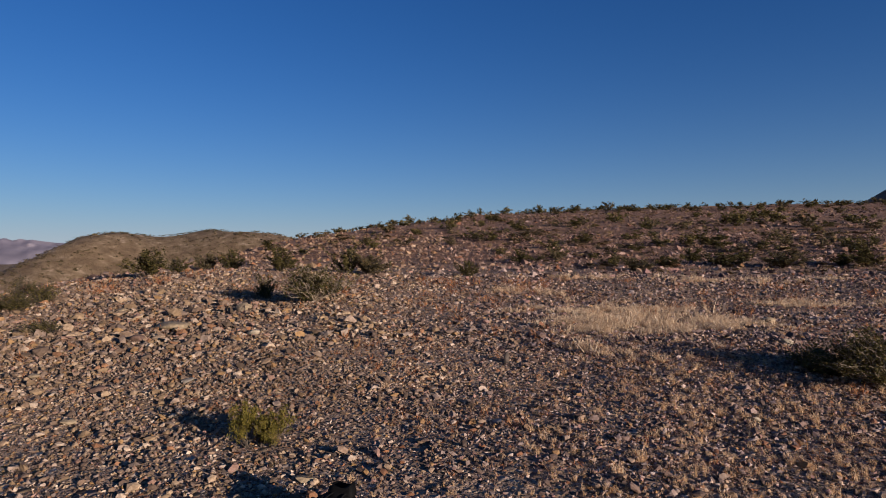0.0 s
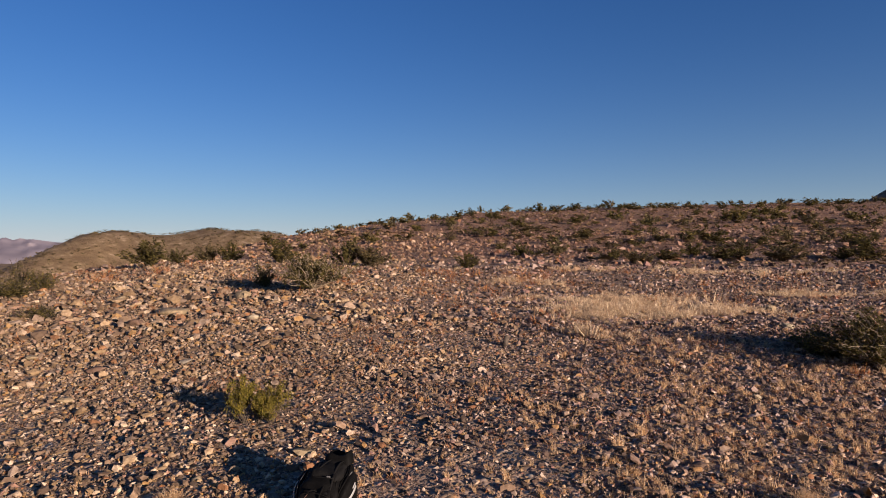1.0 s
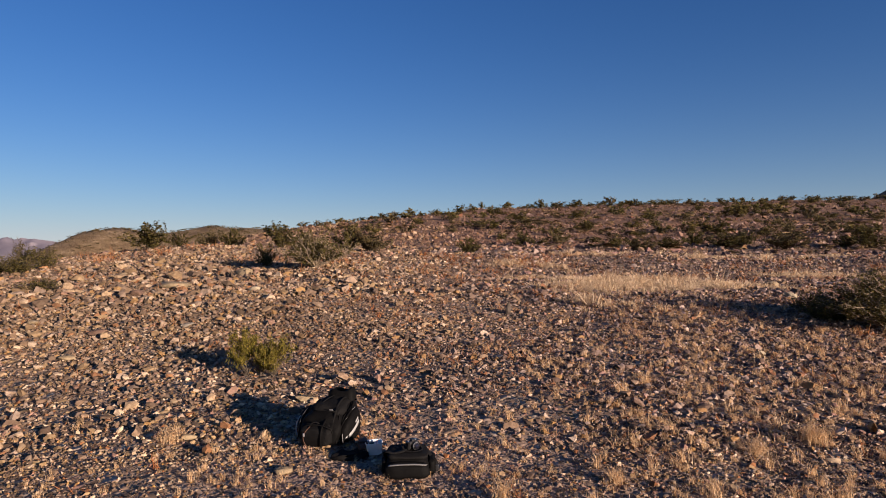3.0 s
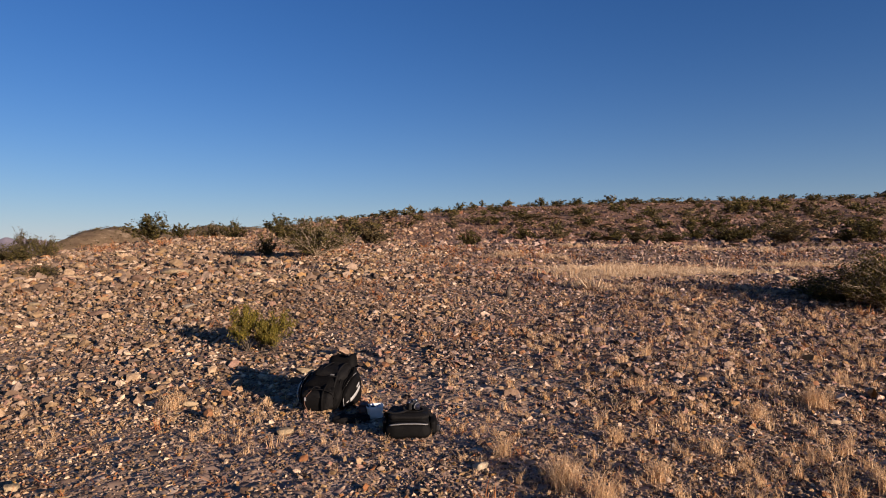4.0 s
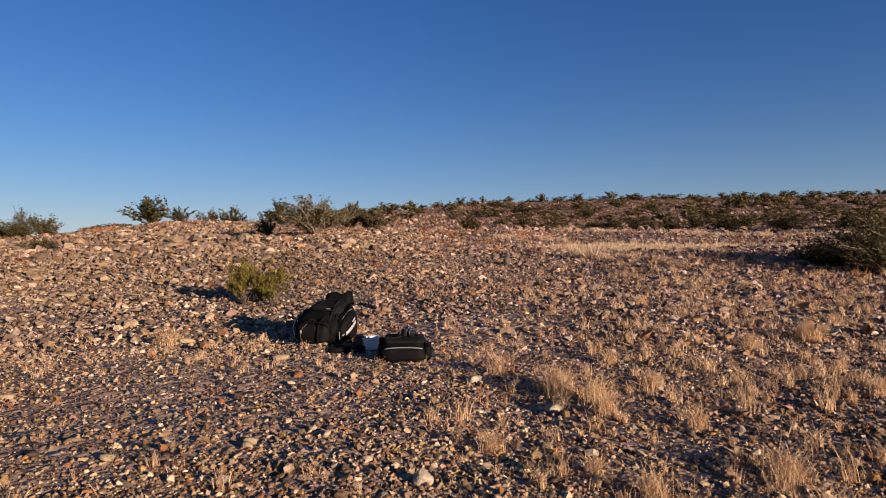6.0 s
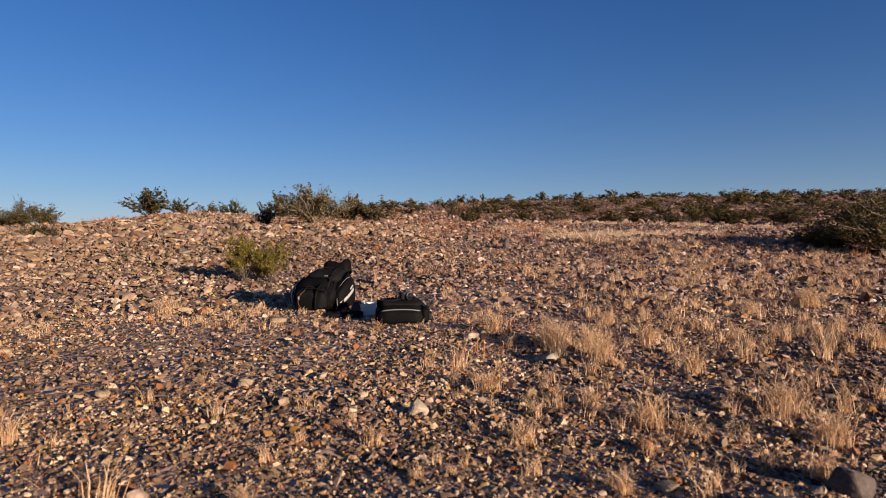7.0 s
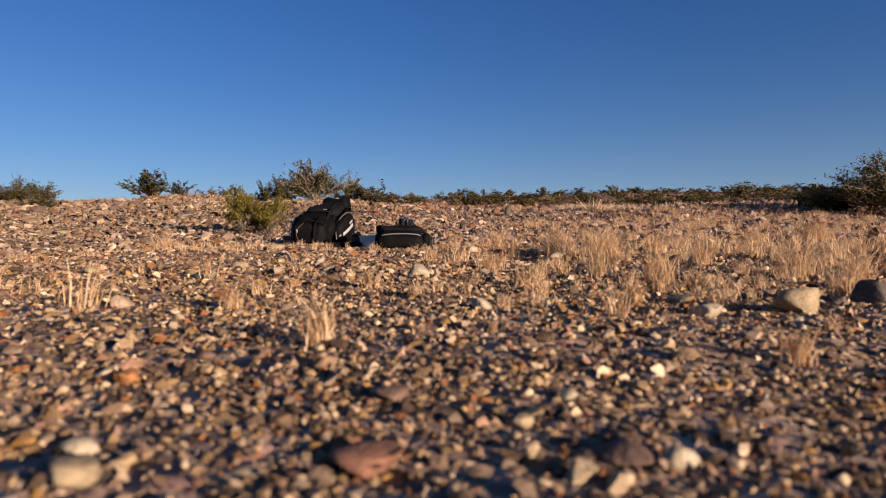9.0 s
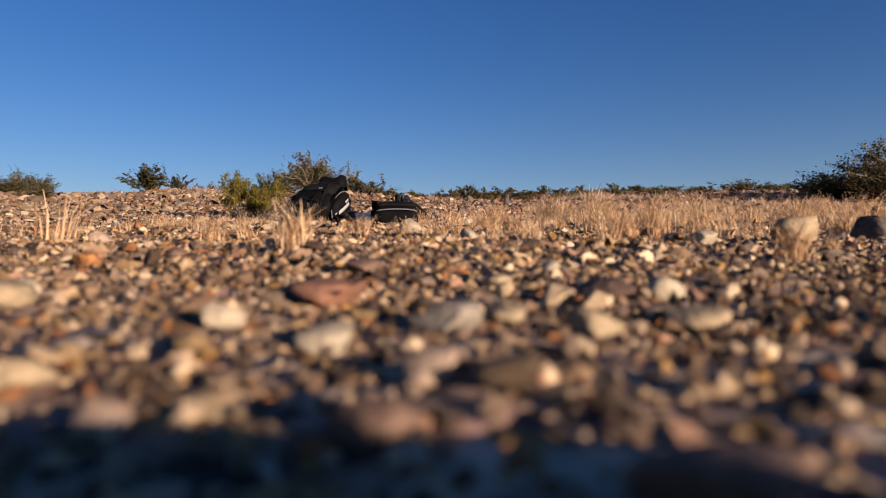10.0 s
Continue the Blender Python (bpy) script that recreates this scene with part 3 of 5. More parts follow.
def everywhere(x, y):
    return np.clip(0.45 + 0.6 * stoniness(x, y), 0, 1)


def gravel_layer(rng, templates, count, near, far, median, sigma, biggest, grow=None, sit=(0.04, 0.26)):
    x, y = scatter(rng, count, near, far, everywhere if grow is None else stoniness)
    size = np.minimum(median * np.exp(rng.normal(size=count) * sigma), biggest)
    if grow is not None:
        size = size * grow(x, y)
    pieces = []
    which = rng.integers(0, len(templates), count)
    z = surface(x, y)
    for k, (tv, tf) in enumerate(templates):
        w = which == k
        n = int(w.sum())
        s = size[w][:, None] * rng.uniform(0.75, 1.25, (n, 3))
        pos = np.stack([x[w], y[w], z[w] + size[w] * rng.uniform(*sit, n)], -1)
        pieces.append(spread(tv, tf, pos, turns(rng, n, 0.6), s))
    return join(pieces)


rng = np.random.default_rng(5)
MIDDLE = [rock_template(rng, 1, 8) for _ in range(12)]


def mound(x, y):
    return 1 + hill(x, y, -6, 13, 4.5, 5, 0.36) + hill(x, y, -5, 9, 3, 3, 0.2) - 0.35 * grassiness(x, y)


def chip_template(rng):
    """Stones in the middle distance: angular, twenty faces."""
    bm = bmesh.new()
    bmesh.ops.create_icosphere(bm, subdivisions=1, radius=0.6)
    v = np.array([p.co[:] for p in bm.verts])
    f = np.array([[w.index for w in face.verts] for face in bm.faces])
    bm.free()
    for _ in range(7):
        d = rng.normal(size=3)
        d /= np.linalg.norm(d)
        v = v - np.clip(v @ d - rng.uniform(0.2, 0.42), 0, None)[:, None] * d
    v = (v + rng.normal(size=v.shape) * 0.05) * (1.0, rng.uniform(0.65, 0.95), rng.uniform(0.45, 0.75))
    return v - v.mean(0), f


def grit_template(rng):
    """Small gravel: lumps of six uneven corners."""
    v = np.array([(1, 0, 0), (-1, 0, 0), (0, 1, 0), (0, -1, 0), (0, 0, 1), (0, 0, -1)], float) * rng.uniform(0.4, 0.68, (6, 1)) + rng.normal(size=(6, 3)) * 0.14
    f = np.array([(0, 2, 4), (2, 1, 4), (1, 3, 4), (3, 0, 4), (2, 0, 5), (1, 2, 5), (3, 1, 5), (0, 3, 5)])
    return v * (1.0, 0.85, 0.75), f


CHIPS = [chip_template(rng) for _ in range(16)]
GRIT = [grit_template(rng) for _ in range(16)]


def bedded(v, f):
    """The part of a stone that shows above the soil it is bedded in."""
    n = np.cross(v[f[:, 1]] - v[f[:, 0]], v[f[:, 2]] - v[f[:, 0]])
    f = f[n[:, 2] > -0.5 * np.linalg.norm(n, axis=1)]
    used = np.unique(f)
    return v[used], np.searchsorted(used, f)


def bedded_grit(rng):
    """Gravel bedded in the soil: a four-cornered foot under a blunt, skewed ridge."""
    foot = np.array([(0.55, 0.1, 0), (0.0, 0.5, 0), (-0.55, 0.0, 0), (0.05, -0.5, 0)]) * rng.uniform(0.75, 1.15, (4, 1)) + rng.normal(size=(4, 3)) * (0.1, 0.1, 0.05) - (0, 0, 0.12)
    top = np.array([(0.26, 0.06, 0.3), (-0.26, -0.02, 0.3)]) + rng.normal(size=(2, 3)) * (0.1, 0.1, 0.06)
    f = np.array([(0, 1, 4), (1, 5, 4), (1, 2, 5), (2, 3, 5), (3, 4, 5), (3, 0, 4)])
    return np.concatenate([foot, top]), f


FAR_CHIPS = [bedded(v, f) for v, f in CHIPS]
FAR_GRIT = [bedded_grit(rng) for _ in range(24)]


def gravel_around(rng, templates, count, reach, median, sigma, biggest):
    """The same gravel to the sides and behind, thinning out with distance."""
    a, r = rng.uniform(0, 2 * math.pi, count * 2), reach * rng.uniform(0, 1, count * 2) ** 0.62
    x, y = np.sin(a) * r, np.cos(a) * r
    keep = (~in_view(x, y, 0.5)) & (r > 0.35)
    x, y = x[keep][:count], y[keep][:count]
    n = len(x)
    size = np.minimum(median * np.exp(rng.normal(size=n) * sigma), biggest)
    which = rng.integers(0, len(templates), n)
    pieces = []
    for k, (tv, tf) in enumerate(templates):
        w = which == k
        m = int(w.sum())
        pos = np.stack([x[w], y[w], surface(x[w], y[w]) + size[w] * 0.1], -1)
        pieces.append(spread(tv, tf, pos, turns(rng, m, 0.6), size[w][:, None] * rng.uniform(0.75, 1.25, (m, 3))))
    return join(pieces)


def stuff(name, layers, mat, label, category, smooth=False):
    ob = new(name, mesh_of(name, *join(layers), mat, smooth))
    return tagged(ob, label, category, kind="stuff")


stuff("gravel", [
    gravel_layer(rng, GRIT, 5000, -0.2, 0.6, 0.006, 0.35, 0.01, sit=(-0.08, 0.17)),
    gravel_layer(rng, MIDDLE, 8200, -0.3, 1.0, 0.0088, 0.42, 0.022),
    gravel_layer(rng, GRIT, 15000, 0.5, 2.2, 0.0095, 0.4, 0.02, sit=(-0.08, 0.17)),
    gravel_layer(rng, FAR_CHIPS, 13500, 0.9, 2.5, 0.0112, 0.50, 0.040),
    gravel_layer(rng, FAR_GRIT, 26000, 1.8, 4.8, 0.0165, 0.4, 0.034, sit=(-0.08, 0.17)),
    gravel_layer(rng, FAR_CHIPS, 19500, 2.1, 5.2, 0.0160, 0.52, 0.062, mound),
    gravel_layer(rng, FAR_GRIT, 42000, 4.4, 11.5, 0.031, 0.42, 0.06, sit=(-0.08, 0.17)),
    gravel_layer(rng, FAR_GRIT, 21000, 11.0, 22.0, 0.060, 0.42, 0.13, sit=(-0.08, 0.17)),
    gravel_layer(rng, FAR_GRIT, 17000, 20.0, 46.0, 0.105, 0.5, 0.40, sit=(-0.05, 0.2)),
    gravel_layer(rng, FAR_GRIT, 5000, 40.0, 85.0, 0.17, 0.5, 0.5, sit=(-0.08, 0.17)),
    gravel_around(rng, FAR_GRIT, 5500, 7.0, 0.026, 0.45, 0.06),
    gravel_around(rng, FAR_CHIPS, 1600, 8.0, 0.044, 0.45, 0.13),
], STONE, "loose angular gravel in tan, grey, cream and rust", "gravel")
stuff("cobbles", [
    gravel_layer(rng, FAR_CHIPS, 21000, 4.6, 11.0, 0.036, 0.50, 0.12, mound, (0.1, 0.32)),
    gravel_layer(rng, FAR_CHIPS, 19500, 10.0, 21.0, 0.055, 0.50, 0.20, mound, (0.08, 0.3)),
], COBBLE, "worn tan and grey cobbles bedded in gravel", "stones")


# ---- plants ----
def grass_layer(rng, templates, x, y, size):
    pieces = []
    which = rng.integers(0, len(templates), len(x))
    z = surface(x, y)
    for k, (tv, tf) in enumerate(templates):
        w = which == k
        n = int(w.sum())
        s = size[w][:, None] * np.stack([rng.uniform(0.8, 1.3, n)] * 2 + [rng.uniform(0.75, 1.2, n)], -1)
        pieces.append(spread(tv, tf, np.stack([x[w], y[w], z[w]], -1), turns(rng, n, 0.12), s))
    return join(pieces)


rng = np.random.default_rng(21)
TUFTS = [blade_strip(rng, 26, 1.0, 0.6, 0.06, 1, 0.0, 0.26) for _ in range(8)]
WEEDS = [blade_strip(rng, 17, 1.0, 1.35, 0.055, 1, 0.0, 0.24) for _ in range(6)]

gx, gy = scatter(rng, 3500, 8.8, 24.0, grassiness)
far_straw = grass_layer(rng, TUFTS, gx, gy, 0.102 * np.exp(rng.normal(size=len(gx)) * 0.34))
gx, gy = scatter(rng, 820, 1.5, 9.6, lambda x, y: np.clip((hill(x, y, 3.4, 6.6, 2.6, 3.6, 0.8) + hill(x, y, 1.7, 3.6, 1.2, 1.6, 0.5)) * (0.6 + 0.5 * lumps(x, y + 70, 0.3)), 0, 1))
NEAR_TUFTS = [blade_strip(rng, 36, 1.0, 0.45, 0.030, 2, 2.2, 0.15) for _ in range(8)]
near_straw = grass_layer(rng, NEAR_TUFTS, gx, gy, 0.076 * np.clip(np.exp(rng.normal(size=len(gx)) * 0.34), 0.4, 1.55))
gx, gy = scatter(rng, 620, 1.0, 5.5, lambda x, y: np.clip(0.3 + 0.7 * lumps(x + 11, y, 0.6) + hill(x, y, 1.2, 3.4, 1.6, 1.6, 0.4), 0.02, 1))
fuzz = grass_layer(rng, NEAR_TUFTS, gx, gy, 0.05 * np.clip(np.exp(rng.normal(size=len(gx)) * 0.35), 0.5, 1.7))
stuff("dry_grass", [far_straw], STRAW, "straw-coloured dry grass patch on gravel", "grass")
stuff("reddish_grass", [near_straw, fuzz], STRAW_RUST, "sparse reddish straw grass tufts on gravel", "grass")

# the tufts that stand alone: x, y, width, height
LONE_TUFTS = [
    (0.64, 3.46, 0.21, 0.14),
    (0.77, 2.95, 0.14, 0.16),
    (0.72, 2.13, 0.14, 0.12),
    (1.13, 3.41, 0.16, 0.13),
    (1.14, 2.82, 0.12, 0.13),
    (1.24, 2.27, 0.22, 0.13),
    (1.23, 1.96, 0.14, 0.14),
    (1.04, 1.72, 0.08, 0.09),
    (0.22, 2.56, 0.13, 0.10),
    (0.57, 2.32, 0.09, 0.09),
    (0.34, 3.77, 0.13, 0.15),
    (-0.43, 1.53, 0.06, 0.07),
    (-0.15, 1.11, 0.06, 0.08),
    (-0.17, 1.96, 0.06, 0.08),
    (-0.40, 1.98, 0.05, 0.04),
    (0.49, 1.60, 0.06, 0.07),
    (2.24, 3.26, 0.13, 0.14),
    (2.67, 4.68, 0.25, 0.15),
    (2.17, 4.46, 0.20, 0.12),
    (0.56, 1.04, 0.05, 0.06),
    (0.29, 1.97, 0.10, 0.08),
    (-2.10, 4.94, 0.26, 0.13),
    (-1.31, 1.99, 0.08, 0.10),
    (2.70, 4.67, 0.25, 0.16),
    (1.06, 3.99, 0.14, 0.12),
    (0.61, 3.34, 0.21, 0.18),
    (0.77, 3.16, 0.17, 0.17),
]
for x, y, w, h in LONE_TUFTS:
    tuft = tagged(new("grass_tuft"), "dry straw-coloured grass tuft on gravel", "grass tuft", "lone grass tufts")
    v, f = blade_strip(rng, int(40 + 1000 * w), h * 1.1, 0.62, 0.0018, 3, 2.4, w * 0.18)
    under(new("blade_clump", mesh_of("blade_clump", v, f, STRAW_RUST)), tuft)
    tuft.matrix_world = stand(x, y, 0.0)


def weediness(x, y):
    return np.clip(0.25 + 0.6 * lumps(x + 17, y, 0.7) + 0.25 * lumps(x, y + 5, 3.0) + 0.4 * grassiness(x, y) + hill(x, y, -4, 11, 3, 3, 0.25), 0.03, 1)


wx, wy = scatter(rng, 3900, 1.0, 18.0, weediness)
weeds = grass_layer(rng, WEEDS, wx, wy, 0.042 * np.clip(np.exp(rng.normal(size=len(wx)) * 0.4), 0.4, 1.6) * (0.7 + 0.1 * wy))
# thicker on the flat beside the bags
wx, wy = scatter(rng, 2700, 2.2, 12.5, lambda x, y: np.clip((hill(x, y, 3.8, 7.8, 3.2, 4.4, 0.9) + hill(x, y, 1.2, 3.2, 1.0, 1.5, 0.5)) * (0.5 + 0.9 * lumps(x + 40, y, 0.5)), 0, 1))
thick_weeds = grass_layer(rng, WEEDS, wx, wy, 0.05 * np.clip(np.exp(rng.normal(size=len(wx)) * 0.4), 0.4, 1.6) * (0.85 + 0.05 * wy))
stuff("dry_weeds", [weeds, thick_weeds], WEED, "low tan dried annual weeds on gravel", "weeds")
wx, wy = scatter(rng, 1300, 2.0, 20.0, lambda x, y: np.clip(lumps(x + 60, y, 0.9) * 1.2, 0.01, 1))
rusty = grass_layer(rng, WEEDS, wx, wy, 0.082 * np.clip(np.exp(rng.normal(size=len(wx)) * 0.4), 0.4, 1.6) * (0.6 + 0.1 * wy))
stuff("rusty_weeds", [rusty], RUST, "low rust-orange dried weeds on gravel", "weeds")


# bushes of the mound, the rise, the slope and the crest: x, y, width, height
MOUND_BUSHES = [
    (-8.72, 18.7, 1.04, 0.78), (-7.95, 19.0, 0.74, 0.46), (-8.62, 23.2, 0.70, 0.72), (-7.62, 22.8, 0.90, 0.78), (-4.28, 15.3, 0.50, 0.58), (-5.35, 21.0, 1.0, 0.80),
    (-3.3, 21.6, 1.0, 0.90), (-2.5, 21.3, 1.1, 0.80),
]
RISE_BUSHES = [
    (0.8, 20.6, 0.72, 0.56), (3.46, 27.5, 0.95, 0.66), (5.6, 31.0, 0.9, 0.55), (6.9, 26.0, 0.95, 0.42), (7.2, 23.7, 1.05, 0.54), (9.15, 26.0, 1.05, 0.45), (11.0, 28.0, 1.2, 0.60),
    (11.5, 26.0, 1.2, 0.58), (12.8, 27.0, 0.8, 0.55), (13.5, 25.1, 1.45, 0.72), (16.1, 25.5, 0.9, 0.50), (16.9, 25.0, 1.6, 0.78),
]
BEHIND_RISE = [
    (8.6, 32.0, 1.3, 0.85), (12.2, 36.0, 1.0, 0.85), (14.0, 35.9, 1.5, 0.95), (15.0, 34.4, 1.4, 0.95), (17.5, 35.0, 1.3, 0.9), (19.5, 35.5, 1.2, 0.8), (22.0, 36.5, 1.2, 0.9),
    (20.4, 30.9, 1.3, 0.85), (8.2, 37.0, 1.2, 0.8),
]
LOWER_SLOPE = [
    (24.2, 52.0, 1.95, 1.67), (12.2, 35.5, 1.27, 0.95), (3.1, 40.4, 2.16, 1.01), (4.5, 40.3, 2.23, 1.08), (5.3, 29.6, 1.06, 0.95), (8.5, 37.8, 1.35, 0.74),
    (-2.2, 38.2, 1.43, 0.75), (-4.9, 38.3, 1.44, 0.96), (-6.8, 38.5, 1.03, 0.48), (0.5, 38.1, 1.02, 0.68),
    (21.3, 33.4, 1.79, 0.89), (15.2, 36.4, 1.95, 1.30), (24.2, 35.6, 1.59, 1.14), (24.2, 39.5, 1.76, 0.85), (15.2, 33.0, 1.77, 0.71), (7.3, 30.6, 0.82, 0.38),
    (-3.8, 34.2, 1.22, 0.92), (-6.9, 31.6, 1.13, 0.62),
]
UPPER_SLOPE = [
    (-8.8, 43.8, 1.17, 0.55), (-9.5, 34.9, 1.56, 0.75), (11.6, 39.8, 1.78, 0.71), (17.4, 63.7, 2.39, 1.25), (29.7, 51.4, 2.39, 1.47), (31.9, 59.8, 2.14, 0.96),
    (31.9, 64.2, 2.29, 1.15), (16.6, 50.9, 1.82, 0.82), (19.1, 50.1, 2.02, 0.90), (11.8, 56.9, 2.03, 0.92), (6.9, 53.2, 2.14, 1.14), (3.4, 58.2, 1.56, 0.73),
    (-4.1, 48.4, 2.16, 0.87), (-1.8, 46.2, 1.49, 0.58), (-8.2, 52.5, 1.41, 0.56), (34.2, 52.0, 2.32, 1.11), (31.8, 46.2, 1.65, 0.99),
]
CREST_LOW = [
    (-5.2, 61.6, 1.43, 0.77), (-6.3, 59.1, 1.37, 0.63), (-2.5, 64.4, 1.84, 0.46), (-0.3, 65.5, 1.52, 0.47), (1.4, 62.9, 1.80, 1.24), (3.5, 77.6, 1.39, 0.97),
    (4.8, 81.3, 1.02, 1.09), (6.4, 85.3, 0.69, 0.69), (8.4, 87.0, 2.02, 1.17), (11.9, 93.4, 1.50, 0.92), (13.0, 85.3, 2.13, 1.45), (15.9, 88.4, 2.21, 1.03),
    (-7.0, 54.5, 1.07, 0.39), (-9.1, 49.0, 0.96, 0.44), (-8.4, 51.0, 0.91, 0.41), (-10.2, 45.1, 1.29, 0.48),
]
CREST_HIGH = [
    (17.9, 86.9, 2.79, 1.32), (20.5, 89.8, 1.60, 0.72), (22.9, 93.4, 1.33, 0.75), (24.3, 92.0, 2.46, 1.48), (27.3, 95.2, 1.19, 0.68), (26.2, 84.8, 3.18, 1.21),
    (32.8, 92.7, 3.48, 1.16), (34.9, 87.5, 3.59, 1.02), (40.1, 91.5, 2.21, 1.06), (41.9, 89.5, 2.56, 1.12), (44.6, 89.8, 3.37, 0.96), (50.4, 93.9, 2.68, 1.26),
    (53.9, 93.4, 2.25, 1.17), (56.8, 93.4, 2.17, 0.83), (61.1, 96.7, 3.45, 1.04), (64.0, 97.3, 2.78, 0.87),
]
 

rng = np.random.default_rng(77)
# young greenish bush near the bags
near_bush = tagged(new("desert_bush"), "small yellow-green desert bush with bare lower twigs", "bush")
for dx, dy, w, h, count in ((-0.13, 0.0, 0.36, 0.48, 4200), (0.14, 0.03, 0.38, 0.43, 3600), (0.01, 0.05, 0.30, 0.32, 1200)):
    (sv, sf), (lv, lf) = shrub_meshes(rng, stems=26, twigs=150, leaves=count, leaf=0.024, wide=w, tall=h, bare=0.3, thick=0.0034, clump=1.5, slim=0.16, upright=1.0, sprig=0.30, foot=0.5)
    quads = lv.reshape(-1, 4, 3)
    quads = quads[rng.uniform(size=len(quads)) < step(quads[:, 0, 2] / h, 0.0, 0.5) + 0.04]
    lv, lf = quads.reshape(-1, 3), lf[: len(quads)]
    at = Vector((dx, dy, 0))
    under(new("branchwork", mesh_of("branchwork", sv, sf, TWIG)), near_bush, "grey bare stems").location = at
    under(new("foliage", mesh_of("foliage", lv, lf, LEAF_YOUNG)), near_bush).location = at
near_bush.matrix_world = stand(-1.93, 6.62, 0.0)
# the broad dark bush beside the track of the drone
side_bush = shrub(rng, "broad dark olive creosote bush with pale dead twigs", leaf_mat=LEAF_SIDE, twig_mat=TWIG_MID, stems=80, twigs=650, leaves=17000, leaf=0.027,
                  wide=1.30, tall=0.82, bare=0.2, thick=0.0075, clump=0.5, sprig=0.17, foot=0.25)
side_bush.matrix_world = stand(5.78, 8.2, 1.0)
low_side = shrub(rng, "low dark olive bush beside a broad creosote", stems=40, twigs=350, leaves=5500, leaf=0.03, wide=0.8, tall=0.4, bare=0.2, thick=0.005, clump=1.2)
low_side.matrix_world = stand(5.3, 8.7, 2.0)
# the half-bare bush on the mound
twiggy = shrub(rng, "half-bare creosote bush with many pale dead twigs", twig_mat=TWIG_MID, stems=52, twigs=480, leaves=9500, leaf=0.034,
               wide=1.32, tall=0.82, bare=0.45, thick=0.010, clump=0.55, foot=0.3)
twiggy.matrix_world = stand(-2.93, 14.3, 0.2)
# at the left shoulder of the mound
for x, y, w, h, count in ((-9.25, 13.4, 1.15, 0.36, 5500), (-9.85, 14.7, 0.42, 0.72, 900), (-9.15, 14.5, 0.62, 0.50, 2200), (-7.37, 11.6, 0.58, 0.24, 1700)):
    b = shrub(rng, "olive creosote bush on a stony slope", stems=50, twigs=420, leaves=count, leaf=0.032, wide=w, tall=h, bare=0.25, thick=0.005, clump=1.1)
    b.matrix_world = stand(x, y, x)

BUSHES = [
    shrub(rng, "olive green creosote bush on desert gravel", "desert bushes", stems=28, twigs=170, leaves=2900, leaf=0.048, sprig=0.25, wide=1.0, tall=0.8, bare=b, thick=0.007, clump=c,
          leaf_mat=lm, twig_mat=tm)
    for b, c, lm, tm in ((0.15, 0.6, LEAF, TWIG), (0.3, 0.6, LEAF, TWIG), (0.4, 0.6, LEAF, TWIG), (0.2, 0.7, LEAF, TWIG), (0.3, 0.7, LEAF_BROWN, TWIG))
]
FAR_BUSHES = [
    shrub(rng, "dark olive creosote bush on a far slope", "far bushes", stems=9, twigs=26, leaves=480, leaf=0.075, wide=1.0, tall=0.8, bare=b, thick=0.010, clump=1.6, leaf_mat=lm, foot=0.0)
    for b, lm in ((0.1, LEAF_SIDE), (0.25, LEAF_BROWN), (0.3, LEAF_SIDE), (0.2, LEAF_BROWN), (0.2, LEAF))
]
CREST_BUSHES = [
    shrub(rng, "small dark creosote bush on a hill crest", "crest bushes", stems=8, twigs=22, leaves=230, leaf=0.12, wide=1.0, tall=0.8, bare=b, thick=0.012, clump=2.0, leaf_mat=lm, foot=0.0)
    for b, lm in ((0.1, LEAF_SIDE), (0.2, LEAF_BROWN), (0.2, LEAF), (0.3, LEAF_SIDE))
]
first_use = set()
planted = itertools.count()


def plant_bush(kinds, x, y, w, h, turn):
    pick = kinds[next(planted) * 7 % len(kinds)]
    m = stand(x, y, turn, (w, w, h / 0.8), 0.02)
    if pick.name in first_use:
        other = copy_thing(pick, m)
        other.matrix_basis = m
        return other
    first_use.add(pick.name)
    pick.matrix_world = m
    return pick


for x, y, w, h in MOUND_BUSHES + RISE_BUSHES:
    plant_bush(BUSHES, x, y, w, h * 1.05, rng.uniform(0, 6.28))
for x, y, w, h in LOWER_SLOPE + BEHIND_RISE:
    plant_bush(FAR_BUSHES, x, y, w * 0.85, h * 0.85, rng.uniform(0, 6.28))
for x, y, w, h in UPPER_SLOPE + CREST_LOW + CREST_HIGH:
    plant_bush(CREST_BUSHES, x, y, w * 0.80, h * 0.85, rng.uniform(0, 6.28))
# the many more that dot the slope, and the fringe along its crest
for _ in range(105):
    y = 27 + 78 * rng.uniform() ** 0.85
    x = rng.uniform(-0.18, 0.78) * y
    w = rng.uniform(0.6, 1.6)
    if y < np.interp(x, CREST_X, CREST_Y) - 2 and y > 44 - 4 * x:
        plant_bush(FAR_BUSHES if y < 48 else CREST_BUSHES, x, y, w, w * rng.uniform(0.4, 0.7), rng.uniform(0, 6.28))
for slant in np.arange(-0.17, 0.74, 0.019):
    slant = slant + rng.normal() * 0.006
    y = 40.0
    for _ in range(12):
        y = 0.5 * y + 0.5 * float(np.interp(slant * y, CREST_X, CREST_Y))
    y = y - rng.uniform(0.0, 6.0)
    w = rng.uniform(0.45, 0.95) * (0.5 + y / 110)
    plant_bush(CREST_BUSHES, slant * y, y, w, w * rng.uniform(0.45, 0.85), rng.uniform(0, 6.28))
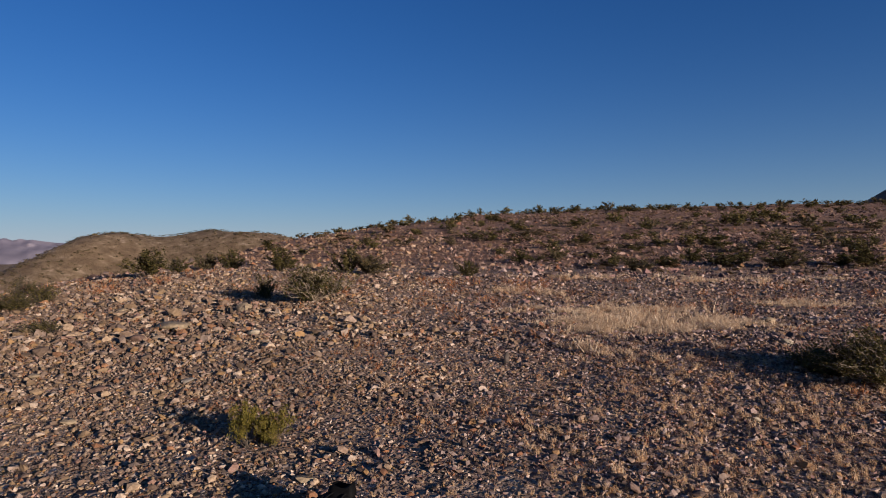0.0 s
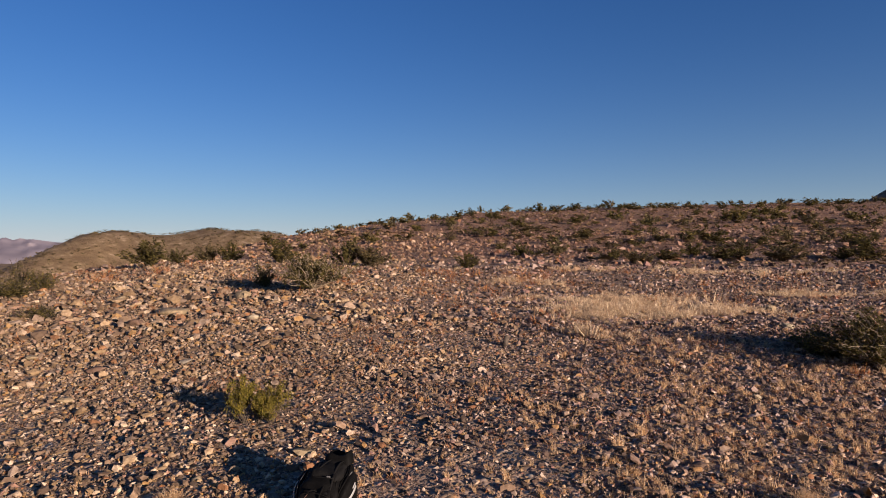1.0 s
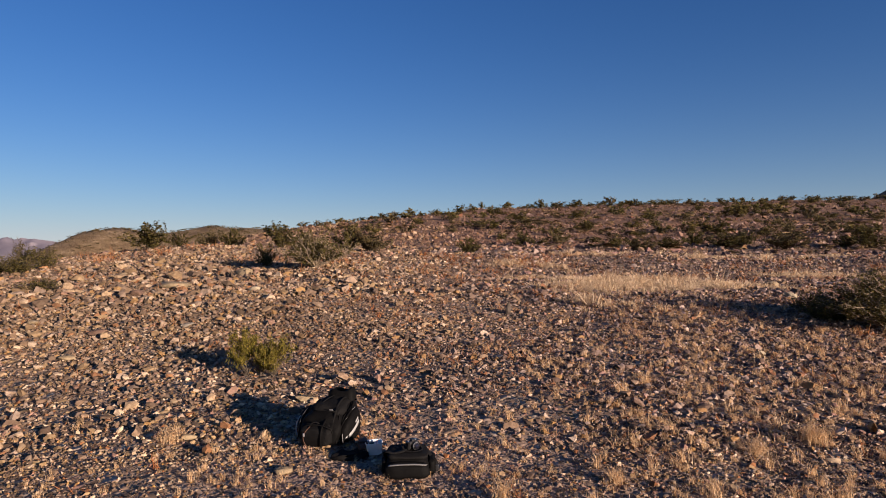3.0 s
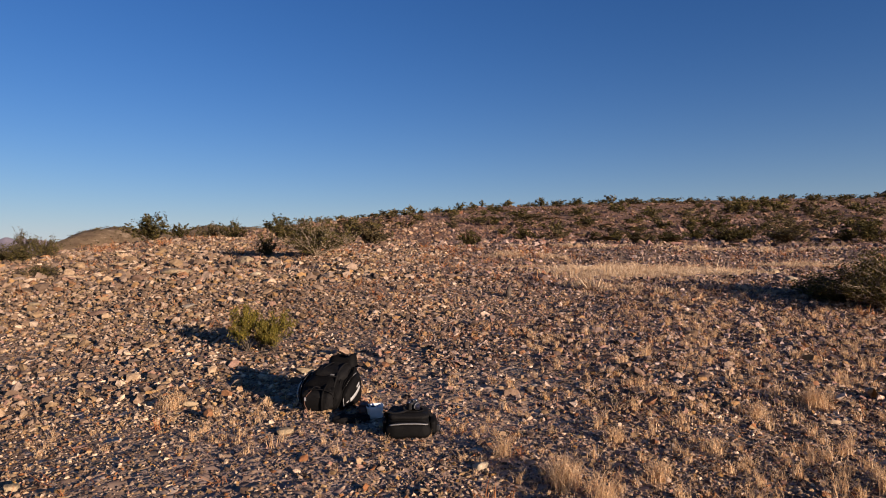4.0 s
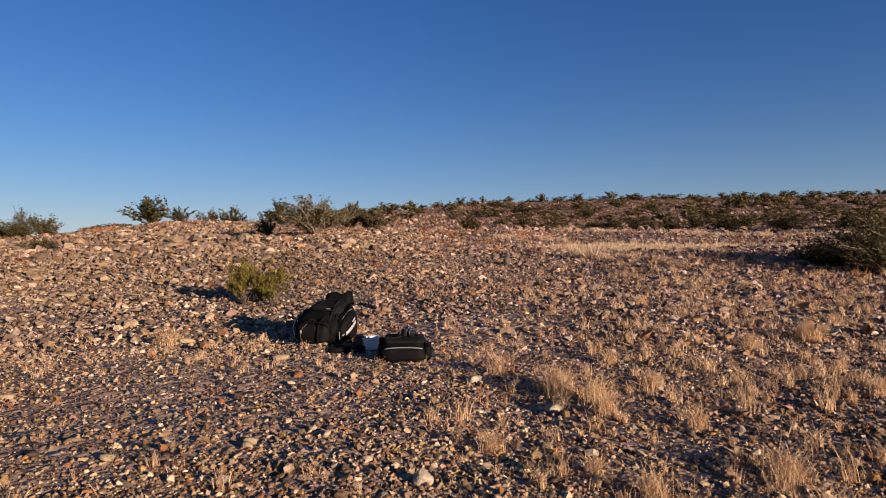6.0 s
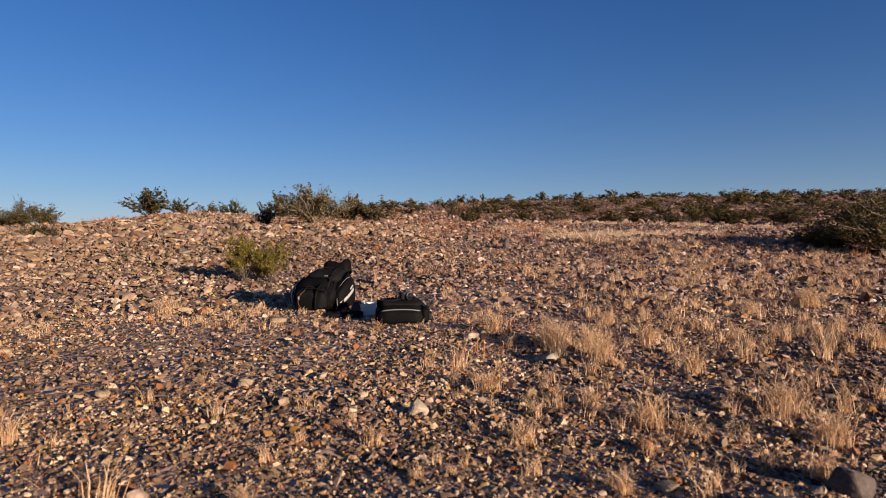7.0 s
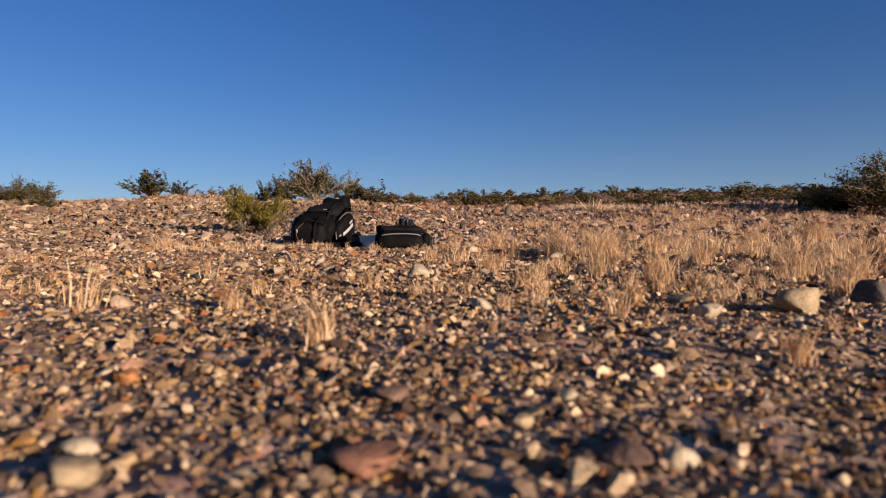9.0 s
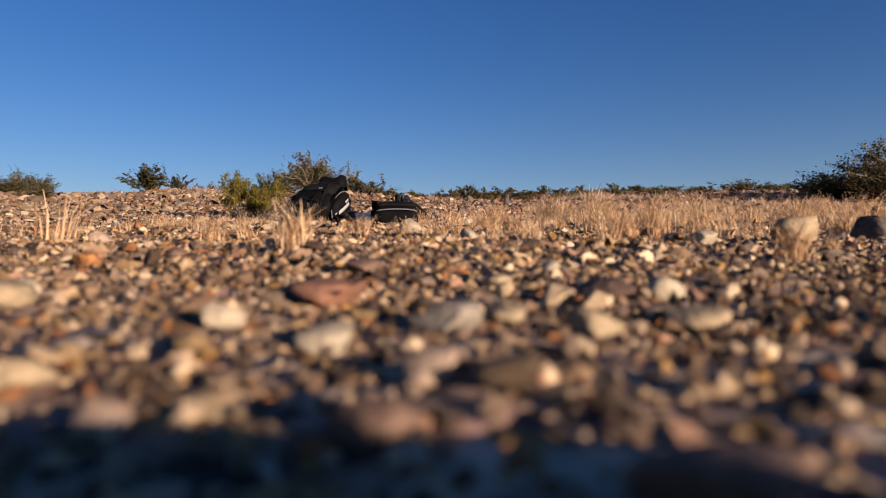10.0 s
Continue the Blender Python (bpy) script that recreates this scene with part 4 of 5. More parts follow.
# and the shrubs on the hill beyond the mound, too many and too small to tell apart
n = 2100
bx, by = rng.uniform(-110, -18, n), rng.uniform(95, 150, n)
bw = rng.uniform(0.35, 0.9, n)
kind = rng.integers(0, 3, n)
pieces = []
for j in range(3):
    tv, tf = shrub_meshes(rng, stems=8, twigs=30, leaves=18, leaf=0.38, thick=0.02)[1]
    w = kind == j
    k = int(w.sum())
    pieces.append(spread(tv, tf, np.stack([bx[w], by[w], surface(bx[w], by[w])], -1), turns(rng, k, 0.05), bw[w][:, None] * (1, 1, 0.5)))
stuff("far_shrubs", pieces, LEAF_BROWN, "small brown-green shrubs dotting a far hill", "shrubs")

# low dry scrub between the bushes of the slope
n = 1500
sy = 22 + 84 * rng.uniform(size=n) ** 0.75
sx = rng.uniform(-0.2, 0.78, n) * sy
keep = (sy < np.interp(sx, CREST_X, CREST_Y)) & (lumps(sx, sy + 3, 9.0) + 0.5 * lumps(sx, sy, 2.5) > -0.25)
sx, sy = sx[keep], sy[keep]
SCRUB = [shrub_meshes(rng, stems=5, twigs=10, leaves=26, leaf=0.26, thick=0.02)[1] for _ in range(4)]
pieces = []
which = rng.integers(0, 4, len(sx))
for k, (tv, tf) in enumerate(SCRUB):
    w = which == k
    m = int(w.sum())
    size = rng.uniform(0.25, 0.7, m)[:, None] * (1, 1, 0.6)
    pieces.append(spread(tv, tf, np.stack([sx[w], sy[w], surface(sx[w], sy[w])], -1), turns(rng, m, 0.05), size))
stuff("low_scrub", pieces, SCRUB_LEAF, "low brown dry scrub on a far slope", "scrub")


# ---- the bags and what lies beside them ----
def moved(bm, m):
    bmesh.ops.transform(bm, matrix=m, verts=bm.verts)
    bm.normal_update()
    return bm


def soft_box(w, d, h, round_by, segs=3, puff=0.0):
    """A rounded box that stands on z = 0, its faces swollen by puff."""
    bm = bmesh.new()
    bmesh.ops.create_cube(bm, size=1.0)
    bmesh.ops.subdivide_edges(bm, edges=bm.edges[:], cuts=11, use_grid_fill=True)
    for v in bm.verts:
        x, y, z = v.co * 2
        v.co = Vector((x * w / 2 * (1 + puff * (1 - y * y) * (1 - z * z)), y * d / 2 * (1 + puff * (1 - x * x) * (1 - z * z)), z * h / 2 * (1 + puff * (1 - x * x) * (1 - y * y))))
        # pull corners and edges round
        q = Vector((w / 2, d / 2, h / 2)) - Vector((abs(v.co.x), abs(v.co.y), abs(v.co.z)))
        near = [round_by - min(max(c, 0), round_by) for c in q]
        over = math.sqrt(sum(c * c for c in near)) - round_by
        if over > 0:
            out = Vector([math.copysign(c, p) for c, p in zip(near, v.co)])
            v.co -= out.normalized() * over
    bm.normal_update()
    return moved(bm, Matrix.Translation((0, 0, h / 2)))


def loft(sections, sides=44, power=3.0):
    """A closed skin over super-ellipse sections: (y, x, low, high, half width)."""
    bm = bmesh.new()
    rings = []
    table = np.array(sections, float)
    fine = np.linspace(0, len(table) - 1, (len(table) - 1) * 4 + 1)
    fine = np.stack([np.interp(fine, np.arange(len(table)), np.convolve(np.pad(c, 1, mode="edge"), (0.08, 0.84, 0.08), "valid")) for c in table.T], -1)
    for y, x, low, high, half in fine.tolist():
        ring = []
        for k in range(sides):
            a = 2 * math.pi * k / sides
            c, s = math.cos(a), math.sin(a)
            ring.append(bm.verts.new((x + half * math.copysign(abs(c) ** (2 / power), c), y, (low + high) / 2 + (high - low) / 2 * math.copysign(abs(s) ** (2 / power), s))))
        rings.append(ring)
    for a, b in zip(rings, rings[1:]):
        for k in range(sides):
            bm.faces.new((a[k], a[(k + 1) % sides], b[(k + 1) % sides], b[k]))
    bm.faces.new(rings[0][::-1])
    bm.faces.new(rings[-1])
    bmesh.ops.recalc_face_normals(bm, faces=bm.faces)
    bm.normal_update()
    return bm


def rumple(bm, amount, size, seed=0.0):
    for v in bm.verts:
        p = v.co + Vector((seed, 0, 0))
        fold = noise.noise(p / size) + 0.45 * (1 - 2 * abs(noise.noise(Vector((p.x * 0.6, p.y, p.z * 1.6)) / size * 2.3)))
        v.co += v.normal * amount * fold
    return bm


def strap(points, width, thick, flat=(0, 0, 1), steps=6):
    """A band of webbing laid smoothly through points."""
    pts = [Vector(p) for p in points]
    line = []
    for i in range(len(pts) - 1):
        a, b, c, d = pts[max(i - 1, 0)], pts[i], pts[i + 1], pts[min(i + 2, len(pts) - 1)]
        for k in range(steps):
            t = k / steps
            line.append(0.5 * ((2 * b) + (c - a) * t + (2 * a - 5 * b + 4 * c - d) * t * t + (3 * b - a - 3 * c + d) * t ** 3))
    line.append(pts[-1])
    bm = bmesh.new()
    rows = []
    for i, p in enumerate(line):
        way = (line[min(i + 1, len(line) - 1)] - line[max(i - 1, 0)]).normalized()
        side = way.cross(Vector(flat))
        side = side.normalized() if side.length > 1e-4 else Vector((1, 0, 0))
        up = side.cross(way).normalized()
        rows.append([bm.verts.new(p + side * sx * width / 2 + up * sz * thick / 2) for sx, sz in ((-1, -1), (1, -1), (1, 1), (-1, 1))])
    for a, b in zip(rows, rows[1:]):
        for k in range(4):
            bm.faces.new((a[k], a[(k + 1) % 4], b[(k + 1) % 4], b[k]))
    bm.faces.new(rows[0][::-1])
    bm.faces.new(rows[-1])
    bmesh.ops.recalc_face_normals(bm, faces=bm.faces)
    return bm


def drum(radius, length, m, sides=20, top=None):
    bm = bmesh.new()
    bmesh.ops.create_cone(bm, cap_ends=True, segments=sides, radius1=radius, radius2=radius if top is None else top, depth=length)
    edges = [e for e in bm.edges if len(e.link_faces) == 2 and any(len(f.verts) > 4 for f in e.link_faces)]
    bmesh.ops.bevel(bm, geom=edges, offset=min(radius, length) * 0.12, segments=2, affect="EDGES")
    return moved(bm, m)


def build_backpack():
    bag = tagged(new("backpack"), "large black nylon backpack lying open-topped on gravel", "backpack")
    body = loft([(-0.205, 0.0, 0.03, 0.12, 0.10), (-0.19, 0.0, 0.012, 0.165, 0.155), (-0.15, -0.005, 0.0, 0.205, 0.172), (-0.08, -0.005, -0.005, 0.235, 0.18),
                 (0.0, 0.0, -0.005, 0.268, 0.185), (0.08, 0.004, -0.005, 0.285, 0.182), (0.15, 0.010, 0.0, 0.285, 0.168), (0.21, 0.016, 0.01, 0.262, 0.142), (0.235, 0.02, 0.05, 0.2, 0.10)], power=2.6)
    part("body", rumple(body, 0.014, 0.09), FABRIC, bag)
    # swollen front pocket with its flap
    front = loft([(-0.258, -0.012, 0.035, 0.11, 0.095), (-0.248, -0.012, 0.018, 0.135, 0.122), (-0.20, -0.012, 0.010, 0.160, 0.132), (-0.15, -0.01, 0.02, 0.174, 0.13)], power=4.5)
    pocket = part("front_pocket", rumple(front, 0.013, 0.055, 3.0), FABRIC_GREY, bag, "charcoal front pocket")
    part("flap", rumple(moved(soft_box(0.245, 0.17, 0.018, 0.008), pose(-0.005, -0.145, 0.158, 19, 0, 0)), 0.006, 0.06, 9.0), FABRIC, pocket)
    part("buckle", moved(soft_box(0.03, 0.022, 0.012, 0.004), pose(0.035, -0.16, 0.176, 19, 0, 0)), GREY_PLASTIC, pocket, "pale grey buckle")
    # side pockets: bulging leaf shapes with a piping and a reflective strip
    for side in (-1, 1):
        x = side * 0.188
        wing = loft([(-0.15, x, 0.035, 0.10, 0.018), (-0.13, x + side * 0.006, 0.02, 0.15, 0.034), (-0.06, x + side * 0.014, 0.01, 0.20, 0.046),
                     (0.03, x + side * 0.012, 0.01, 0.222, 0.046), (0.10, x + side * 0.008, 0.02, 0.215, 0.036), (0.14, x, 0.06, 0.17, 0.018)])
        pouch = part("side_pocket", rumple(wing, 0.006, 0.05, side * 4.0), FABRIC, bag)
        edge = x + side * 0.058
        if side > 0:
            part("reflective_strip", strap([(edge - 0.035, -0.142, 0.05), (edge - 0.004, -0.09, 0.085), (edge + 0.006, -0.03, 0.115), (edge + 0.002, 0.03, 0.14)], 0.024, 0.003, (1, -0.25, 0)), REFLECTIVE, pouch, "white reflective strip")
            part("reflective_strip", strap([(edge + 0.004, -0.035, 0.146), (edge + 0.002, 0.02, 0.168)], 0.014, 0.003, (1, -0.2, 0)), REFLECTIVE, pouch, "short white reflective tab")
            part("zip", strap([(x + 0.004, -0.158, 0.03), (x - 0.004, -0.15, 0.09), (x - 0.002, -0.10, 0.165), (x + 0.01, -0.02, 0.215), (x + 0.012, 0.07, 0.226)], 0.005, 0.005, (0.5, -0.8, 0.3)), PALE_ZIP, pouch, "pale zip piping")
        else:
            part("reflective_strip", strap([(edge + 0.030, -0.150, 0.05), (edge + 0.014, -0.142, 0.10), (edge + 0.016, -0.118, 0.145), (edge + 0.026, -0.08, 0.182)], 0.011, 0.004, (-0.4, -0.9, 0.1)), REFLECTIVE, pouch, "narrow white reflective strip")
            part("zip", strap([(edge + 0.060, -0.166, 0.03), (edge + 0.050, -0.160, 0.10), (edge + 0.052, -0.132, 0.165), (edge + 0.062, -0.07, 0.212), (edge + 0.07, 0.02, 0.24)], 0.006, 0.006, (-0.5, -0.8, 0.3)), ZIP, pouch, "grey zip piping")
    # upper compartment and the collar that stands open behind it
    upper = loft([(-0.10, 0.012, 0.19, 0.225, 0.11), (-0.06, 0.015, 0.18, 0.262, 0.135), (0.02, 0.02, 0.18, 0.288, 0.135), (0.09, 0.03, 0.18, 0.292, 0.12), (0.13, 0.035, 0.2, 0.27, 0.09)])
    part("lid_pocket", rumple(upper, 0.016, 0.055, 6.0), FABRIC_GREY, bag)
    collar = bmesh.new()
    rings = []
    for z, grow in ((0.240, 1.08), (0.280, 1.02), (0.326, 0.92), (0.330, 0.82), (0.290, 0.80), (0.258, 0.76)):
        rings.append([collar.verts.new((0.040 + 0.120 * grow * math.copysign(abs(math.cos(a)) ** 0.75, math.cos(a)),
                                        0.14 + 0.25 * (z - 0.235) + 0.072 * grow * math.copysign(abs(math.sin(a)) ** 0.6, math.sin(a)),
                                        z + 0.014 * math.cos(a + 0.6) + 0.012 * math.cos(3 * a))) for a in (2 * math.pi * k / 24 for k in range(24))])
    for a, b in zip(rings, rings[1:]):
        for k in range(24):
            collar.faces.new((a[k], a[(k + 1) % 24], b[(k + 1) % 24], b[k]))
    collar.faces.new(rings[-1])
    bmesh.ops.recalc_face_normals(collar, faces=collar.faces)
    part("collar", rumple(collar, 0.012, 0.06, 2.0), FABRIC, bag, "slack open black collar")
    # piping that outlines the panels
    part("piping", strap([(-0.155, -0.165, 0.02), (-0.165, -0.15, 0.10), (-0.15, -0.12, 0.19), (-0.12, -0.04, 0.245), (-0.09, 0.06, 0.272)], 0.005, 0.005), FABRIC_GREY, bag, "charcoal piping")
    part("piping", strap([(0.14, -0.175, 0.02), (0.152, -0.16, 0.10), (0.145, -0.12, 0.19), (0.13, -0.04, 0.25), (0.12, 0.06, 0.28)], 0.005, 0.005), FABRIC_GREY, bag, "charcoal piping")
    part("pocket_zip", strap([(-0.135, -0.205, 0.10), (-0.11, -0.232, 0.15), (-0.04, -0.238, 0.168), (0.05, -0.238, 0.168), (0.115, -0.228, 0.145), (0.13, -0.205, 0.10)], 0.005, 0.006), FABRIC_GREY, bag)
    part("lid_zip", strap([(-0.105, -0.085, 0.235), (-0.06, -0.112, 0.238), (0.02, -0.116, 0.24), (0.09, -0.112, 0.236), (0.13, -0.08, 0.23)], 0.005, 0.007), FABRIC_GREY, bag)
    part("label", moved(soft_box(0.034, 0.004, 0.009, 0.0015), pose(0.075, -0.118, 0.246, -25, 0, 0)), PALE_ZIP, bag, "small pale sewn label")
    # straps, cord and buckles
    part("compression_strap", strap([(-0.11, -0.20, 0.13), (-0.10, -0.13, 0.20), (-0.06, -0.05, 0.262), (-0.02, 0.04, 0.295), (0.02, 0.12, 0.30)], 0.022, 0.004), FABRIC_GREY, bag)
    part("compression_strap", strap([(0.10, -0.21, 0.12), (0.105, -0.14, 0.195), (0.10, -0.05, 0.266), (0.10, 0.04, 0.293), (0.11, 0.11, 0.29)], 0.022, 0.004), FABRIC_GREY, bag)
    part("side_strap", strap([(0.15, -0.17, 0.10), (0.19, -0.10, 0.19), (0.20, 0.0, 0.235), (0.17, 0.10, 0.262)], 0.02, 0.004), FABRIC, bag)
    part("cord", strap([(-0.055, -0.235, 0.155), (-0.085, -0.262, 0.12), (-0.10, -0.27, 0.075), (-0.075, -0.275, 0.03), (-0.03, -0.295, 0.004), (0.02, -0.32, -0.012)], 0.005, 0.005), WEBBING, bag, "loose brown cord")
    part("centre_strap", strap([(0.045, -0.262, 0.02), (0.048, -0.266, 0.08), (0.05, -0.252, 0.14), (0.05, -0.20, 0.178), (0.052, -0.13, 0.205)], 0.02, 0.005, (0, -1, 0.2)), FABRIC, bag)
    part("toggle", moved(soft_box(0.014, 0.016, 0.026, 0.005), pose(-0.094, -0.268, 0.088, 10, 0, 14)), GREY_PLASTIC, bag, "grey cord toggle")
    part("carry_loop", strap([(-0.06, -0.23, 0.15), (-0.04, -0.235, 0.178), (-0.01, -0.22, 0.186), (0.015, -0.21, 0.172)], 0.012, 0.005), FABRIC_GREY, bag)
    part("buckle", moved(soft_box(0.034, 0.014, 0.024, 0.004), pose(0.085, -0.232, 0.085, 12, 0, 0)), GREY_PLASTIC, bag, "grey side-release buckle")
    part("shoulder_strap", rumple(strap([(-0.10, 0.22, 0.15), (-0.17, 0.25, 0.06), (-0.20, 0.18, 0.012), (-0.22, 0.05, 0.006)], 0.07, 0.02), 0.004, 0.04), PADDING, bag, "padded black shoulder strap")
    bag.matrix_world = pose(-0.865, 4.84, ground_z(-0.865, 4.84) + 0.005, 3.5, 0, -15) @ Matrix.Diagonal((0.9, 0.95, 1.0, 1.0))
    return bag


def narrowed(bm, height, across, along):
    """Drawn in towards the top, as a soft bag slumps."""
    for v in bm.verts:
        u = max(0.0, v.co.z / height) ** 1.4
        v.co.x *= 1 - across * u
        v.co.y *= 1 - along * u
    bm.normal_update()
    return bm


def build_camera_bag():
    bag = tagged(new("camera_bag"), "black nylon camera shoulder bag closed on gravel", "bag")
    part("body", rumple(narrowed(soft_box(0.30, 0.26, 0.135, 0.045, puff=0.08), 0.15, 0.16, 0.22), 0.008, 0.08), FABRIC, bag)
    pocket = part("front_pocket", rumple(narrowed(moved(soft_box(0.285, 0.07, 0.100, 0.030, puff=0.12), pose(0, -0.132, 0.002)), 0.15, 0.14, 0.12), 0.005, 0.05, 4.0), FABRIC, bag)
    part("zip", strap([(-0.132, -0.120, 0.082), (-0.120, -0.148, 0.094), (-0.05, -0.156, 0.102), (0.05, -0.156, 0.103), (0.118, -0.148, 0.096), (0.132, -0.120, 0.088)], 0.010, 0.006, (0, -0.5, 0.9)), PALE_ZIP, pocket, "pale grey zip")
    part("lid", rumple(moved(soft_box(0.262, 0.215, 0.036, 0.018, puff=0.12), pose(0, 0.004, 0.112)), 0.007, 0.08, 7.0), FABRIC_GREY, bag)
    part("side_pocket", rumple(moved(soft_box(0.055, 0.15, 0.10, 0.02, puff=0.1), pose(0.168, 0.0, 0.0)), 0.005, 0.04, 2.0), FABRIC, bag)
    part("side_pocket", rumple(moved(soft_box(0.04, 0.15, 0.10, 0.018, puff=0.1), pose(-0.158, 0.0, 0.0)), 0.005, 0.04, 5.0), FABRIC, bag)
    part("shoulder_strap", strap([(-0.155, 0.02, 0.10), (-0.15, -0.04, 0.152), (-0.10, -0.06, 0.150), (-0.03, -0.04, 0.156), (0.02, 0.05, 0.158), (0.10, 0.06, 0.150), (0.15, 0.02, 0.118), (0.20, -0.02, 0.06), (0.205, -0.05, 0.012)], 0.036, 0.006), PADDING, bag)
    part("ring", moved(soft_box(0.02, 0.006, 0.026, 0.003), pose(-0.163, 0.02, 0.094)), METAL, bag, "metal strap ring")
    part("buckle", moved(soft_box(0.03, 0.02, 0.04, 0.006), pose(0.205, -0.05, 0.02)), BUCKLE, bag)
    bag.matrix_world = pose(-0.245, 4.23, ground_z(-0.245, 4.23) + 0.002, 3.0, 0, 3) @ Matrix.Diagonal((0.93, 0.95, 0.94, 1.0))
    return bag


def build_camera():
    """A compact camera left on top of the bag."""
    c = tagged(new("compact_camera"), "small black camera lying on a nylon bag", "camera")
    part("body", soft_box(0.115, 0.052, 0.066, 0.012), BUCKLE, c)
    part("grip", moved(soft_box(0.03, 0.03, 0.06, 0.01), pose(-0.052, -0.024, 0.002)), PADDING, c)
    barrel = part("lens", drum(0.031, 0.05, pose(0.008, -0.046, 0.034, 90)), BUCKLE, c)
    part("lens_ring", drum(0.033, 0.012, pose(0.008, -0.056, 0.034, 90)), GREY_PLASTIC, barrel)
    part("front_glass", drum(0.023, 0.004, pose(0.008, -0.0715, 0.034, 90)), GLASS_DARK, barrel)
    part("viewfinder_hump", moved(soft_box(0.036, 0.04, 0.024, 0.008), pose(0.008, 0, 0.058)), BUCKLE, c)
    part("dial", drum(0.011, 0.012, pose(0.042, 0.004, 0.071)), METAL, c, "bright metal dial")
    part("shutter_button", drum(0.006, 0.008, pose(-0.046, -0.01, 0.07)), METAL, c)
    part("neck_strap", strap([(-0.06, 0.0, 0.055), (-0.085, 0.02, 0.03), (-0.09, -0.03, 0.004), (-0.04, -0.085, 0.003), (0.04, -0.09, 0.004), (0.08, -0.04, 0.006), (0.075, 0.0, 0.04), (0.06, 0.0, 0.055)], 0.018, 0.003), PADDING, c)
    c.matrix_world = pose(-0.22, 4.24, ground_z(-0.245, 4.23) + 0.146, 3, 0, 40) @ Matrix.Scale(0.74, 4)
    return c


def build_tub():
    tub = tagged(new("tub"), "small open white plastic tub on gravel", "tub")
    bm = bmesh.new()
    rings = []
    for z, half in ((0.0, 0.044), (0.006, 0.048), (0.098, 0.056), (0.104, 0.060), (0.108, 0.058), (0.104, 0.053), (0.012, 0.045)):
        rings.append([bm.verts.new((half * math.copysign(abs(math.cos(a)) ** 0.45, math.cos(a)), half * 0.82 * math.copysign(abs(math.sin(a)) ** 0.45, math.sin(a)), z)) for a in (2 * math.pi * k / 28 for k in range(28))])
    for a, b in zip(rings, rings[1:]):
        for k in range(28):
            bm.faces.new((a[k], a[(k + 1) % 28], b[(k + 1) % 28], b[k]))
    bm.faces.new(rings[0][::-1])
    bm.faces.new(rings[-1])
    bmesh.ops.recalc_face_normals(bm, faces=bm.faces)
    part("shell", bm, WHITE, tub)
    part("insert", moved(soft_box(0.03, 0.03, 0.086, 0.004), pose(-0.012, 0.012, 0.014)), BUCKLE, tub, "dark object inside")
    tub.matrix_world = pose(-0.50, 4.56, ground_z(-0.50, 4.56), 2, -3, 12) @ Matrix.Diagonal((1.05, 1.05, 0.80, 1.0))
    return tub


def build_belt():
    belt = tagged(new("hip_belt"), "padded black hip belt spread on gravel", "belt")
    part("pad", rumple(strap([(-0.10, 0.02, 0.024), (-0.04, -0.015, 0.02), (0.03, -0.01, 0.022), (0.09, 0.03, 0.03)], 0.12, 0.034), 0.004, 0.04), PADDING, belt)
    part("webbing", strap([(-0.13, -0.02, 0.012), (-0.06, -0.06, 0.045), (0.02, -0.05, 0.046), (0.09, -0.01, 0.052)], 0.03, 0.005), FABRIC_GREY, belt)
    belt.matrix_world = pose(-0.66, 4.50, ground_z(-0.66, 4.50), 3, 0, 6)
    pouch = tagged(new("leather_pouch"), "small dark brown leather pouch on gravel", "pouch")
    part("body", rumple(loft([(-0.045, 0, 0.005, 0.05, 0.02), (-0.035, 0, 0.0, 0.08, 0.034), (0.0, 0, 0.0, 0.095, 0.04), (0.035, 0, 0.0, 0.085, 0.034), (0.045, 0, 0.01, 0.06, 0.02)], 16), 0.004, 0.03), LEATHER, pouch)
    part("flap", moved(soft_box(0.06, 0.07, 0.012, 0.005), pose(0, -0.004, 0.085, 8, 0, 0)), LEATHER, pouch)
    pouch.matrix_world = pose(-0.585, 4.58, ground_z(-0.585, 4.58), 0, 0, 10)


build_backpack()
build_camera_bag()
build_camera()
build_tub()
build_belt()


# ---- rocks that stand out from the gravel: x, y, width, flatness, colour ----
def rock_material(name, color):
    m, n, l, b = material(name, 0.85, 0.0, 0.25)
    big = noise_tex(n, l, 14.0, 6.0, 0.65)
    fine = noise_tex(n, l, 160.0, 3.0)
    tone = ramp(n, [(0.3, tuple(c * 0.62 for c in color)), (0.52, color), (0.72, tuple(min(1, c * 1.28) for c in color))])
    l.new(big.outputs["Fac"], tone.inputs[0])
    speck = ramp(n, [(0.35, (0.7, 0.68, 0.66)), (0.65, (1.15, 1.14, 1.12))])
    l.new(fine.outputs["Fac"], speck.inputs[0])
    l.new(mix(n, l, tone.outputs[0], speck.outputs[0], 0.8, "MULTIPLY"), b.inputs["Base Color"])
    bump(n, l, big.outputs["Fac"], b, 0.8, 0.012)
    return m


